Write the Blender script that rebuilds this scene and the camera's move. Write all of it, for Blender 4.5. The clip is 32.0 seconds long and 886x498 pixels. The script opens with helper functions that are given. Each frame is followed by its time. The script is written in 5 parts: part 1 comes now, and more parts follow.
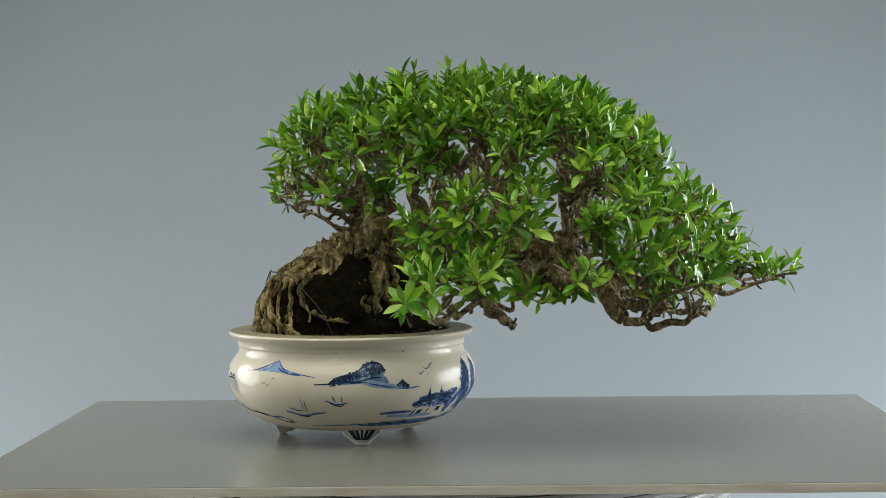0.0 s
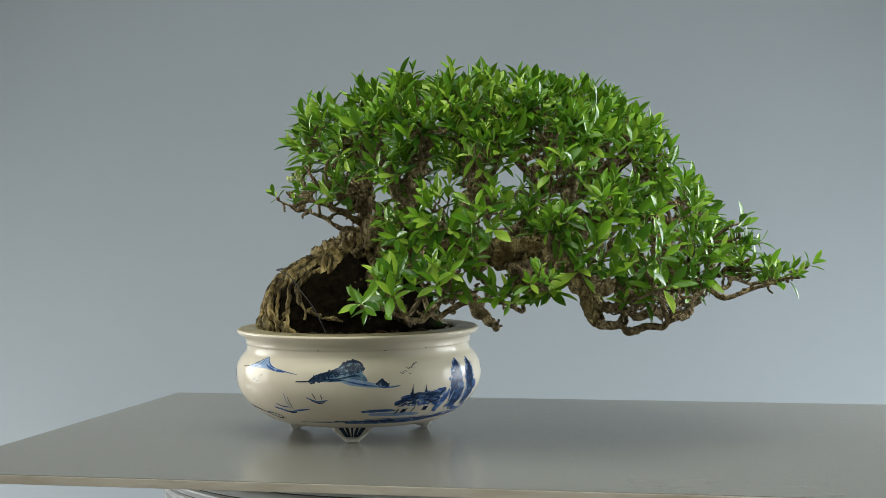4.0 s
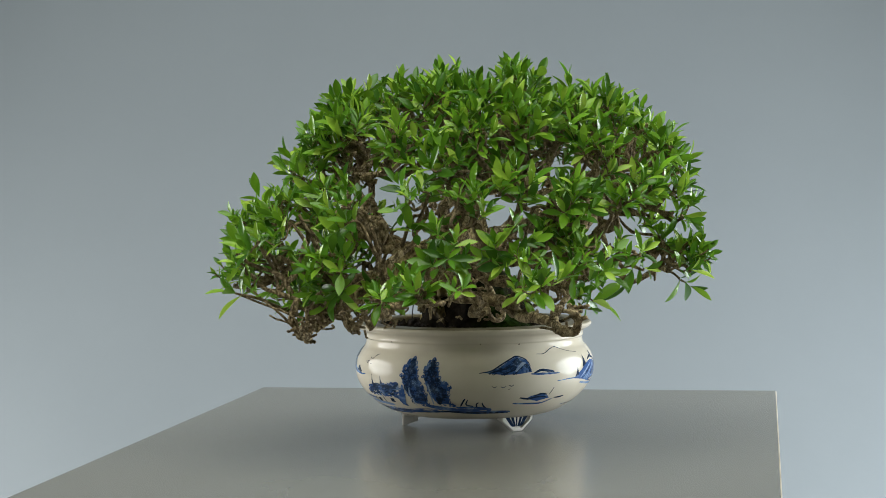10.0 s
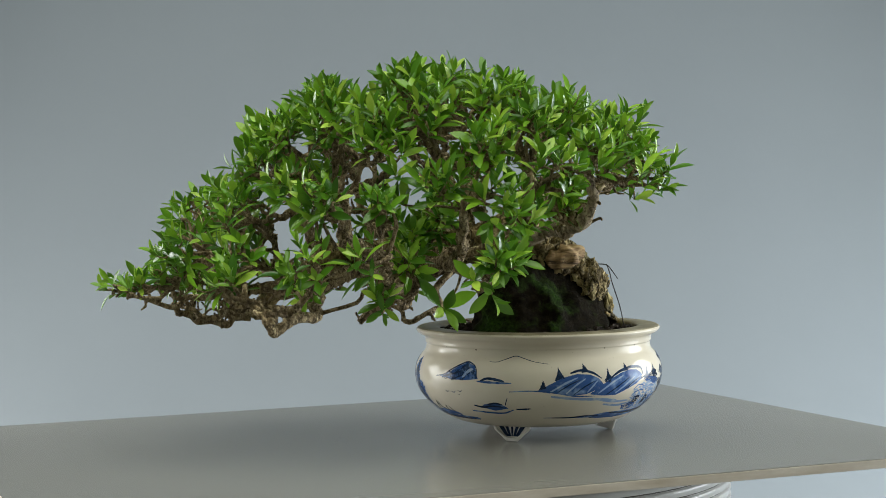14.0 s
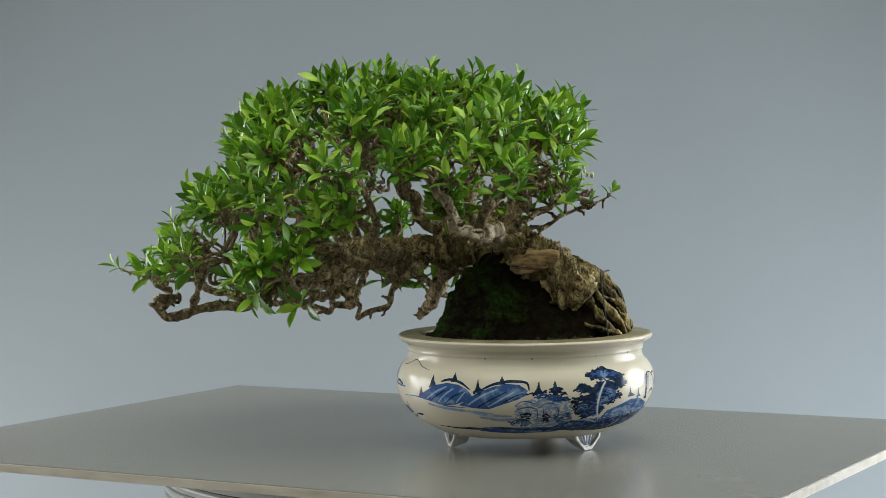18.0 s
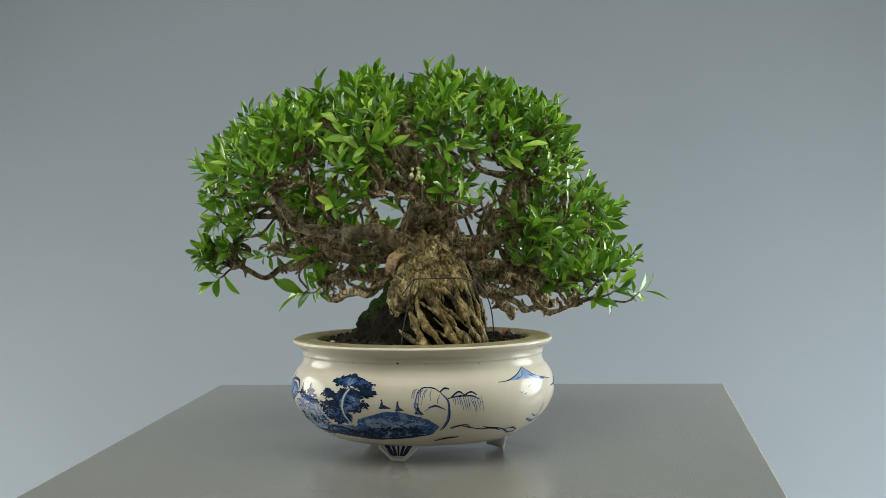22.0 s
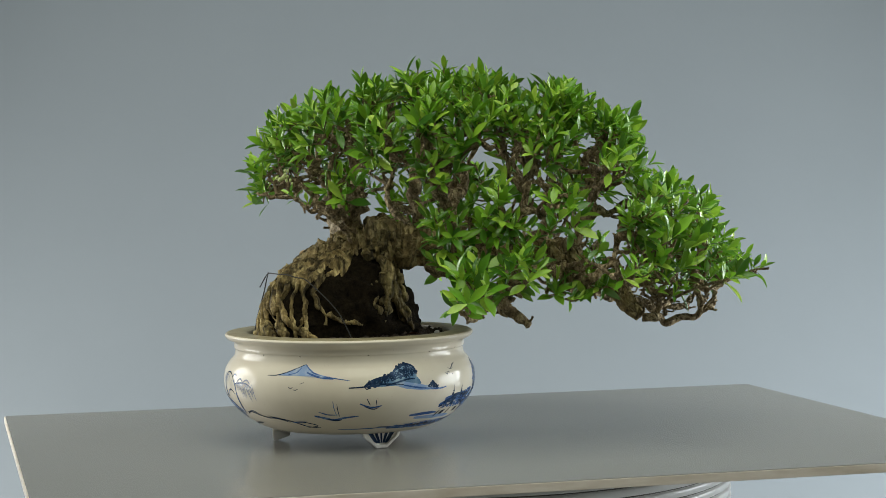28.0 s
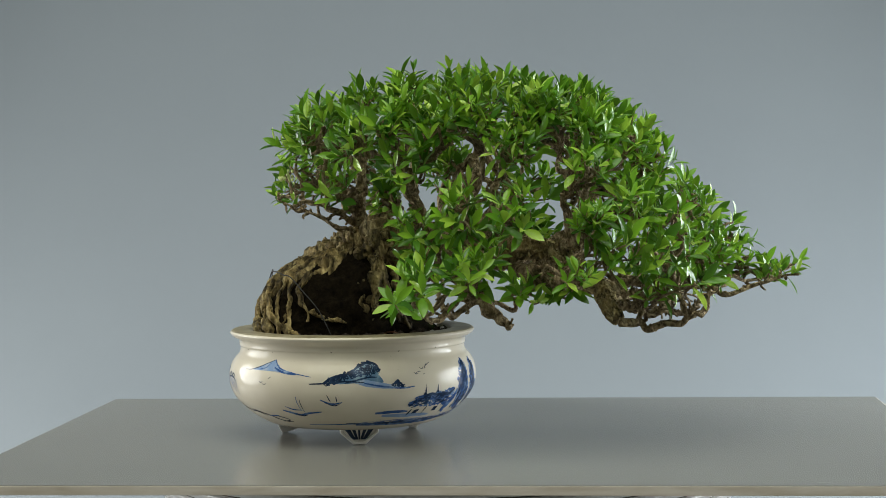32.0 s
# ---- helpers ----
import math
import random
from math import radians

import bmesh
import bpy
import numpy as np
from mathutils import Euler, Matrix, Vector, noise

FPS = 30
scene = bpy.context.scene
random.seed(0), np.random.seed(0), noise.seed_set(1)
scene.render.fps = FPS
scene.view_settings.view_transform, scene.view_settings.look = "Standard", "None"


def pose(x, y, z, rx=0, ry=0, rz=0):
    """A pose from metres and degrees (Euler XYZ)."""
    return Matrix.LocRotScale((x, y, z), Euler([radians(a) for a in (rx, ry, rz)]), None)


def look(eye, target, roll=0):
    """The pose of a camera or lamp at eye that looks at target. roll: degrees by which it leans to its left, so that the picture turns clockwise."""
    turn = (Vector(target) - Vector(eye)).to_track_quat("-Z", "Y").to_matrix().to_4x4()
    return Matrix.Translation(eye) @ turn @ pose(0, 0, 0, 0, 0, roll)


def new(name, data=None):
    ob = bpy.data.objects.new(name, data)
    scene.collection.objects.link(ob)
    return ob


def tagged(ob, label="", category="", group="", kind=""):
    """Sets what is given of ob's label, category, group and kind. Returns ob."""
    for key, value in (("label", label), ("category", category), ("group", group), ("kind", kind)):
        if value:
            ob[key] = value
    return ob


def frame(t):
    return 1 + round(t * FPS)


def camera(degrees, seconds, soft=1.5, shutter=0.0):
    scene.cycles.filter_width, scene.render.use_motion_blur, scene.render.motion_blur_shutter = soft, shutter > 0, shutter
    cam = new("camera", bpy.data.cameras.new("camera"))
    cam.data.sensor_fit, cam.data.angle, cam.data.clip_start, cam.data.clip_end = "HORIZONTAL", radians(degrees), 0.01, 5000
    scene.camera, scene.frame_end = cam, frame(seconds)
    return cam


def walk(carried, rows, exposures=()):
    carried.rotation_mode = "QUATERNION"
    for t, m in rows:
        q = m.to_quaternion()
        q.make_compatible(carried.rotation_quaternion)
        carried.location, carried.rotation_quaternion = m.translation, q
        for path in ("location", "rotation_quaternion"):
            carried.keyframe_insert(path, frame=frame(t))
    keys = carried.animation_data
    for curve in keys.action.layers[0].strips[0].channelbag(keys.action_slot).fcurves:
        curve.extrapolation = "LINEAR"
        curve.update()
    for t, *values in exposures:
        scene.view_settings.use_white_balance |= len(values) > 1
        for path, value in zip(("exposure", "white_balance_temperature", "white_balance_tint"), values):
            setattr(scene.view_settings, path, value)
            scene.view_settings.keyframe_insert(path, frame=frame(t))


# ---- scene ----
# ================= camera, on its tripod =================
cam = camera(26.28, 32.0, soft=0.5)
EYE = (0.0, -1.8, 0.2469)
STILL = look(EYE, (-0.0016, 0.0, 0.1773), -0.71)
walk(cam, [(0.0, STILL), (32.0, STILL)], [(0.0, 0.02), (3.5, 0.04), (8.0, 0.06), (14.5, 0.04), (17.0, -0.01), (22.0, -0.05), (25.5, -0.04), (29.0, 0.0), (32.0, 0.0)])

# ================= light =================
world = bpy.data.worlds.new("studio_world")
scene.world = world
world.use_nodes = True
world.node_tree.nodes["Background"].inputs[0].default_value = (0.5, 0.55, 0.6, 1)
world.node_tree.nodes["Background"].inputs[1].default_value = 0.05


def soft_lamp(name, eye, target, width, watts, colour):
    """A round studio diffuser beside the table."""
    data = bpy.data.lights.new(name, "AREA")
    data.shape, data.size, data.energy, data.color = "DISK", width, watts, colour
    ob = new(name, data)
    ob.matrix_basis = look(eye, target)
    return tagged(ob, "round white studio diffuser lamp beside the table", "studio lamp")


soft_lamp("studio_lamp", (-1.25, 0.40, 0.16), (0.0, 0.60, -0.84), 0.92, 20, (0.97, 0.99, 0.98))
soft_lamp("studio_lamp", (1.25, 0.36, 0.16), (0.0, 0.60, -0.70), 0.92, 29, (0.90, 0.965, 1.0))
over = soft_lamp("ceiling_lamp", (0.0, -1.10, 1.72), (0.0, -1.101, 0.0), 2.6, 52, (0.98, 1.0, 0.89))
tagged(over, "broad dim white ceiling light panel above the table", "ceiling lamp")


# ================= materials =================
def shader(name, rough=0.5, metal=0.0, spec=0.5):
    m = bpy.data.materials.new(name)
    m.use_nodes = True
    b = m.node_tree.nodes["Principled BSDF"]
    b.inputs["Roughness"].default_value, b.inputs["Metallic"].default_value = rough, metal
    b.inputs["Specular IOR Level"].default_value = spec
    return m, m.node_tree, b


def node(tree, kind, **values):
    n = tree.nodes.new(kind)
    for key, value in values.items():
        n.inputs[key.replace("_", " ")].default_value = value
    return n


def ramp(tree, source, stops):
    r = tree.nodes.new("ShaderNodeValToRGB")
    while len(r.color_ramp.elements) < len(stops):
        r.color_ramp.elements.new(0.5)
    for e, (at, c) in zip(r.color_ramp.elements, stops):
        e.position, e.color = at, (*c, 1)
    tree.links.new(source, r.inputs["Fac"])
    return r.outputs["Color"]


def noisy(tree, scale, detail=4.0, rough=0.6, stretch=None):
    co = tree.nodes.new("ShaderNodeTexCoord")
    n = node(tree, "ShaderNodeTexNoise", Scale=scale, Detail=detail, Roughness=rough)
    if stretch:
        mp = tree.nodes.new("ShaderNodeMapping")
        mp.inputs["Scale"].default_value = stretch
        tree.links.new(co.outputs["Object"], mp.inputs["Vector"])
        tree.links.new(mp.outputs["Vector"], n.inputs["Vector"])
    else:
        tree.links.new(co.outputs["Object"], n.inputs["Vector"])
    return n.outputs["Fac"]


def bump(tree, b, source, strength, distance):
    n = node(tree, "ShaderNodeBump", Strength=strength, Distance=distance)
    tree.links.new(source, n.inputs["Height"])
    tree.links.new(n.outputs["Normal"], b.inputs["Normal"])
    return n


def mix(tree, a, c, fac, how="MIX"):
    n = tree.nodes.new("ShaderNodeMix")
    n.data_type, n.blend_type = "RGBA", how
    if isinstance(fac, float):
        n.inputs["Factor"].default_value = fac
    else:
        tree.links.new(fac, n.inputs["Factor"])
    for socket, value in ((n.inputs[6], a), (n.inputs[7], c)):
        if isinstance(value, tuple):
            socket.default_value = (*value, 1)
        else:
            tree.links.new(value, socket)
    return n.outputs[2]


def stained(name, stops, scale, rough=0.5, spec=0.5, relief=0.2, depth=0.001, fine=0, stretch=None, metal=0.0):
    """A surface whose colour drifts between stops, with relief of the same grain and a finer one."""
    m, t, b = shader(name, rough, metal, spec)
    n = noisy(t, scale, 6.0, 0.62, stretch)
    t.links.new(ramp(t, n, stops), b.inputs["Base Color"])
    h = n
    if fine:
        f = noisy(t, fine, 3.0, 0.5)
        add = t.nodes.new("ShaderNodeMath")
        add.operation = "ADD"
        t.links.new(n, add.inputs[0])
        t.links.new(f, add.inputs[1])
        h = add.outputs[0]
    if relief:
        bump(t, b, h, relief, depth)
    return m


PAPER = stained("backdrop_paper", [(0.3, (0.208, 0.231, 0.249)), (0.7, (0.230, 0.254, 0.272))], 1.2, 0.9, 0.15, 0.03, 0.002, 60)
WALL = stained("painted_wall", [(0.3, (0.26, 0.27, 0.27)), (0.7, (0.32, 0.33, 0.33))], 2.0, 0.9, 0.2, 0.1, 0.002)
LAMINATE = stained("grey_laminate", [(0.25, (0.170, 0.169, 0.153)), (0.75, (0.192, 0.190, 0.172))], 6.0, 0.25, 0.7, 0, 0.0003, 0, (0.35, 1.6, 1.0))
t = LAMINATE.node_tree
b = t.nodes["Principled BSDF"]
t.links.new(ramp(t, noisy(t, 5.0, 2.0, 0.5), [(0.0, (0.23, 0.23, 0.23)), (1.0, (0.28, 0.28, 0.28))]), b.inputs["Roughness"])
smear = ramp(t, noisy(t, 7.0, 2.0, 0.5), [(0.0, (0, 0, 0)), (1.0, (0.24, 0.24, 0.24))])
t.links.new(mix(t, b.inputs["Base Color"].links[0].from_socket, (0.125, 0.108, 0.085), smear), b.inputs["Base Color"])
EDGE = stained("pale_edging", [(0.3, (0.42, 0.36, 0.28)), (0.7, (0.64, 0.59, 0.52))], 35.0, 0.45, 0.5, 0.15, 0.0006, 180, (0.4, 1.0, 2.0))
DRUM = stained("white_lacquered_metal", [(0.3, (0.66, 0.64, 0.61)), (0.7, (0.78, 0.77, 0.75))], 14.0, 0.35, 0.5, 0.05, 0.0005)
GROOVE = stained("dark_groove", [(0.3, (0.10, 0.09, 0.08)), (0.7, (0.17, 0.155, 0.14))], 60.0, 0.7, 0.3, 0.1, 0.0005)
SOIL = stained("wet_dark_soil", [(0.3, (0.012, 0.009, 0.007)), (0.55, (0.035, 0.025, 0.018)), (0.8, (0.075, 0.052, 0.035))], 190.0, 0.85, 0.3, 1.0, 0.004, 500)
PEBBLE = stained("pale_pebble", [(0.3, (0.45, 0.43, 0.40)), (0.7, (0.62, 0.60, 0.56))], 200.0, 0.6, 0.4, 0.2, 0.001)
WIRE = stained("grey_wire", [(0.3, (0.028, 0.027, 0.026)), (0.7, (0.060, 0.058, 0.056))], 300.0, 0.7, 0.2, 0.1, 0.0003)
DRY = stained("dry_leaf", [(0.3, (0.10, 0.035, 0.018)), (0.7, (0.26, 0.12, 0.06))], 160.0, 0.6, 0.3, 0.2, 0.0006)
BUD = stained("cream_flower_bud", [(0.3, (0.38, 0.46, 0.14)), (0.7, (0.58, 0.62, 0.28))], 200.0, 0.5, 0.4, 0.1, 0.0005)


SCAR = stained("bare_tan_wood", [(0.38, (0.05, 0.03, 0.014)), (0.50, (0.26, 0.165, 0.075)), (0.70, (0.48, 0.34, 0.16))], 75.0, 0.8, 0.3, 1.0, 0.003, 0, (0.3, 1.0, 2.5))


def moss_shade_material():
    m, t, b = shader("mossy_core_shaded_dark", 0.95, 0.0, 0.06)
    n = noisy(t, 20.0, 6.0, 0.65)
    # The hollow's shade is put into this near-black base; only the green is moss.
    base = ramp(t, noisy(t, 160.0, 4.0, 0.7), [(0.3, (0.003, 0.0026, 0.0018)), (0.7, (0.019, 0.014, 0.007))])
    green = ramp(t, noisy(t, 240.0, 3.0, 0.6), [(0.3, (0.004, 0.012, 0.002)), (0.7, (0.036, 0.080, 0.009))])
    mask = ramp(t, n, [(0.46, (0, 0, 0)), (0.60, (1, 1, 1))])
    # Green stays on the +Y back; the front keeps the painted shade.
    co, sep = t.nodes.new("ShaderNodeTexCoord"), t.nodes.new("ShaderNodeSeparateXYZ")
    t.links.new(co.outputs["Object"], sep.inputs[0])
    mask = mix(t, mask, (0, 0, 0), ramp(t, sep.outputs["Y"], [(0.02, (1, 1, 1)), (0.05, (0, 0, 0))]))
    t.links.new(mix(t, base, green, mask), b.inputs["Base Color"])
    bump(t, b, noisy(t, 220.0, 5.0, 0.7), 1.0, 0.004)
    return m


def fissures(t, scale, width, stretch):
    """0 along thin wandering cracks, 1 on the plates between them."""
    n = noisy(t, scale, 3.0, 0.55, stretch)
    off, size, grow, cap = (t.nodes.new("ShaderNodeMath") for _ in range(4))
    for m, how, value in ((off, "SUBTRACT", 0.5), (size, "ABSOLUTE", 0.0), (grow, "MULTIPLY", 1.0 / width), (cap, "MINIMUM", 1.0)):
        m.operation = how
        m.inputs[1].default_value = value
    t.links.new(n, off.inputs[0])
    t.links.new(off.outputs[0], size.inputs[0])
    t.links.new(size.outputs[0], grow.inputs[0])
    t.links.new(grow.outputs[0], cap.inputs[0])
    return cap.outputs[0]


def bark_material(name, dark, mid, pale, moss, scale, crack, width=0.075, stretch=(1.0, 1.0, 0.45)):
    """Furrowed bark: dark cracks between tan plates, pale worn patches and some green."""
    m, t, b = shader(name, 0.85, 0.0, 0.25)
    n = noisy(t, scale, 6.0, 0.68, (1.0, 1.0, 0.45))
    c = ramp(t, n, [(0.34, tuple(0.4 * k for k in mid)), (0.48, mid), (0.68, pale)])
    g = ramp(t, noisy(t, 22.0, 4.0, 0.6), [(0.52, (0, 0, 0)), (0.66, (moss, moss, moss))])
    c = mix(t, c, (0.05, 0.065, 0.02), g)
    big, small = fissures(t, crack, width, stretch), fissures(t, crack * 2.6, width, stretch)
    both = t.nodes.new("ShaderNodeMath")
    both.operation = "MULTIPLY_ADD"
    t.links.new(small, both.inputs[0])
    both.inputs[1].default_value = 0.35
    soft = t.nodes.new("ShaderNodeMath")
    soft.operation = "MULTIPLY"
    soft.inputs[1].default_value = 0.65
    t.links.new(big, soft.inputs[0])
    t.links.new(soft.outputs[0], both.inputs[2])
    t.links.new(mix(t, dark, c, both.outputs[0]), b.inputs["Base Color"])
    add = t.nodes.new("ShaderNodeMath")
    add.operation = "ADD"
    t.links.new(n, add.inputs[0])
    t.links.new(both.outputs[0], add.inputs[1])
    bump(t, b, add.outputs[0], 1.0, 0.0030)
    return m


MOSS_SHADE = moss_shade_material()
BARK = bark_material("furrowed_bark", (0.014, 0.010, 0.004), (0.26, 0.190, 0.080), (0.66, 0.54, 0.27), 0.4, 110.0, 55.0, 0.045)
ROOT = bark_material("ridged_root_bark", (0.010, 0.008, 0.004), (0.25, 0.182, 0.070), (0.68, 0.55, 0.25), 0.35, 95.0, 46.0, 0.105, (1.0, 1.0, 0.34))
SMOOTH = bark_material("smooth_grey_tan_bark", (0.075, 0.055, 0.034), (0.36, 0.285, 0.180), (0.66, 0.56, 0.39), 0.1, 120.0, 60.0, 0.018, (1.0, 1.0, 1.0))
BRANCH = bark_material("grey_brown_branch_bark", (0.045, 0.031, 0.016), (0.29, 0.213, 0.112), (0.66, 0.54, 0.32), 0.2, 190.0, 90.0, 0.035, (1.0, 1.0, 1.0))
TWIG = bark_material("brown_twig_bark", (0.060, 0.042, 0.020), (0.25, 0.180, 0.095), (0.50, 0.40, 0.24), 0.2, 200.0, 200.0, 0.03, (1.0, 1.0, 1.0))


def leaf_material():
    m, t, b = shader("glossy_green_leaf", 0.28, 0.0, 0.46)
    geo = t.nodes.new("ShaderNodeNewGeometry")
    info = t.nodes.new("ShaderNodeObjectInfo")
    add = t.nodes.new("ShaderNodeMath")
    add.operation = "ADD"
    t.links.new(geo.outputs["Random Per Island"], add.inputs[0])
    t.links.new(info.outputs["Random"], add.inputs[1])
    wrap = t.nodes.new("ShaderNodeMath")
    wrap.operation = "FRACT"
    t.links.new(add.outputs[0], wrap.inputs[0])
    c = ramp(t, wrap.outputs[0], [(0.0, (0.024, 0.094, 0.006)), (0.35, (0.080, 0.220, 0.011)), (0.72, (0.190, 0.385, 0.022)), (1.0, (0.40, 0.58, 0.070))])
    n = noisy(t, 90.0, 3.0, 0.5)
    c = mix(t, c, (0.05, 0.15, 0.015), ramp(t, n, [(0.45, (0, 0, 0)), (0.75, (0.4, 0.4, 0.4))]))
    t.links.new(c, b.inputs["Base Color"])
    bump(t, b, noisy(t, 350.0, 2.0, 0.5), 0.15, 0.0006)
    tl = t.nodes.new("ShaderNodeBsdfTranslucent")
    t.links.new(mix(t, c, (0.22, 0.42, 0.03), 0.45), tl.inputs["Color"])
    ms = t.nodes.new("ShaderNodeMixShader")
    ms.inputs[0].default_value = 0.22
    t.links.new(b.outputs[0], ms.inputs[1])
    t.links.new(tl.outputs[0], ms.inputs[2])
    t.links.new(ms.outputs[0], t.nodes["Material Output"].inputs["Surface"])
    return m


LEAF = leaf_material()


def glaze_material():
    m, t, b = shader("cream_porcelain_glaze", 0.11, 0.0, 0.15)
    c = ramp(t, noisy(t, 9.0, 4.0, 0.6), [(0.3, (0.58, 0.52, 0.41)), (0.7, (0.68, 0.63, 0.52))])
    specks = ramp(t, noisy(t, 420.0, 2.0, 0.5), [(0.73, (0, 0, 0)), (0.80, (0.5, 0.5, 0.5))])
    t.links.new(mix(t, c, (0.22, 0.16, 0.10), specks), b.inputs["Base Color"])
    bump(t, b, noisy(t, 34.0, 3.0, 0.5), 0.10, 0.0012)
    return m


GLAZE = glaze_material()
WHITE_GLAZE = stained("white_foot_glaze", [(0.3, (0.72, 0.69, 0.62)), (0.7, (0.84, 0.82, 0.77))], 60.0, 0.2, 0.4, 0.08, 0.0006)
RIM = stained("worn_tan_rim_glaze", [(0.3, (0.15, 0.125, 0.065)), (0.55, (0.25, 0.215, 0.125)), (0.8, (0.40, 0.36, 0.25))], 45.0, 0.4, 0.35, 0.1, 0.0006)



def brushed(name, deep, pale, cover):
    """Cobalt brushwork under the glaze, thin where the brush ran dry."""
    m, t, b = shader(name, 0.13, 0.0, 0.15)
    c = ramp(t, noisy(t, 95.0, 2.5, 0.55), [(0.40 - cover * 0.3, deep), (0.50, deep), (0.74, pale)])
    dry = ramp(t, noisy(t, 420.0, 3.0, 0.6), [(0.58, (0, 0, 0)), (0.76, (0.12, 0.12, 0.12))])
    t.links.new(mix(t, c, (0.60, 0.57, 0.48), dry), b.inputs["Base Color"])
    return m


INK = brushed("dark_cobalt_brushwork", (0.014, 0.028, 0.062), (0.05, 0.09, 0.17), 0.2)
GLEAM = stained("bare_glaze_stroke", [(0.3, (0.58, 0.55, 0.47)), (0.7, (0.66, 0.63, 0.55))], 120.0, 0.15, 0.2, 0, 0.001)
COBALT = brushed("cobalt_brushwork", (0.038, 0.092, 0.250), (0.24, 0.36, 0.56), 0.10)
TEAL = brushed("teal_blue_wash", (0.085, 0.165, 0.270), (0.26, 0.37, 0.45), 0.15)
CHIP = stained("chipped_glaze", [(0.3, (0.03, 0.02, 0.014)), (0.7, (0.10, 0.07, 0.045))], 300.0, 0.7, 0.3, 0.2, 0.0005)
WASH = brushed("pale_cobalt_wash", (0.22, 0.32, 0.50), (0.50, 0.54, 0.54), 0.2)

# ================= mesh helpers =================
def mesh_of(name, pieces, material, smooth=True):
    """One mesh from pieces of (vertices, faces)."""
    verts, faces, at = [], [], 0
    for v, f in pieces:
        verts += [tuple(p) for p in v]
        faces += [tuple(i + at for i in q) for q in f]
        at += len(v)
    me = bpy.data.meshes.new(name)
    me.from_pydata(verts, [], faces)
    if material:
        me.materials.append(material)
    if smooth:
        me.shade_smooth()
    me.update()
    return me


def thing(name, base, label, category, group="", kind=""):
    ob = new(name)
    ob.empty_display_size = 0.05
    ob.matrix_basis = Matrix.Translation(base)
    return tagged(ob, label, category, group, kind)


def part(name, data, parent, label="", place=None):
    """A mesh in the place's coordinates, hung under its thing."""
    ob = new(name, data)
    ob.parent = parent
    root = parent
    if root.parent is None:
        ob.matrix_parent_inverse = root.matrix_basis.inverted()
    if place is not None:
        ob.matrix_basis = place
    if label:
        tagged(ob, label)
    return ob


def lathe(profile, centre, seg=128):
    v, f, n = [], [], len(profile)
    for k in range(seg):
        a = 2 * math.pi * k / seg
        v += [(centre[0] + r * math.cos(a), centre[1] + r * math.sin(a), z) for r, z in profile]
    for k in range(seg):
        j = (k + 1) % seg
        f += [(k * n + i, j * n + i, j * n + i + 1, k * n + i + 1) for i in range(n - 1)]
    return v, f


def curve_through(points, steps):
    """Catmull-Rom through points (any number of columns)."""
    p = np.array(points, float)
    p = np.vstack([2 * p[0] - p[1], p, 2 * p[-1] - p[-2]])
    out = []
    for i in range(1, len(p) - 2):
        for s in np.linspace(0, 1, steps, endpoint=False):
            a, b, c, d = p[i - 1], p[i], p[i + 1], p[i + 2]
            out.append(0.5 * (2 * b + (c - a) * s + (2 * a - 5 * b + 4 * c - d) * s * s + (3 * b - 3 * c + d - a) * s ** 3))
    out.append(p[-2])
    return np.array(out)


def unit(v):
    return v / (np.linalg.norm(v) + 1e-9)


def tube(points, radii, seg=8, steps=5, knots=0.15, wander=0.0, seed=0, ribs=0.0, crag=0.0, grain=50):
    """A tapered, knobbly limb along points."""
    rng = np.random.default_rng(seed)
    path = curve_through(np.c_[np.array(points, float), np.array(radii, float)], steps)
    c, r = path[:, :3], np.maximum(path[:, 3], 0.0004)
    if wander:
        w = np.cumsum(rng.normal(0, 1, c.shape), 0)
        w -= np.linspace(0, 1, len(w))[:, None] * w[-1]
        c = c + w * wander * np.sin(np.linspace(0, math.pi, len(c)))[:, None]
    tan = np.gradient(c, axis=0)
    tan /= np.linalg.norm(tan, axis=1)[:, None] + 1e-9
    side = np.cross(tan[0], (0.3, 0.5, 0.81))
    v = []
    run = np.r_[0, np.cumsum(np.linalg.norm(np.diff(c, axis=0), axis=1))] + seed
    for i in range(len(c)):
        side = side - tan[i] * (side @ tan[i])
        side /= np.linalg.norm(side) + 1e-9
        other = np.cross(tan[i], side)
        a = np.arange(seg) * 2 * math.pi / seg
        lump = 1 + knots * rng.normal(0, 1) * 0.6 + knots * rng.normal(0, 0.7, seg) + ribs * np.sin(a * (seg // 4) + i * 0.3)
        if crag:
            ring = [Vector((math.cos(q) * r[i] * 190, math.sin(q) * r[i] * 190, run[i] * grain)) for q in a]
            lump += crag * np.array([min(1.0, 3.2 * abs(noise.noise(q))) + 0.5 * min(1.0, 3.0 * abs(noise.noise(q * 2.3))) - 0.85 for q in ring])
        v.append(c[i] + (np.cos(a)[:, None] * side + np.sin(a)[:, None] * other) * (r[i] * np.clip(lump, 0.5, 1.7))[:, None])
    v = np.vstack(v + [c[:1], c[-1:]])
    f, n = [], len(c)
    for i in range(n - 1):
        f += [(i * seg + k, i * seg + (k + 1) % seg, (i + 1) * seg + (k + 1) % seg, (i + 1) * seg + k) for k in range(seg)]
    f += [(n * seg, (k + 1) % seg, k) for k in range(seg)]
    f += [(n * seg + 1, (n - 1) * seg + k, (n - 1) * seg + (k + 1) % seg) for k in range(seg)]
    return v, f


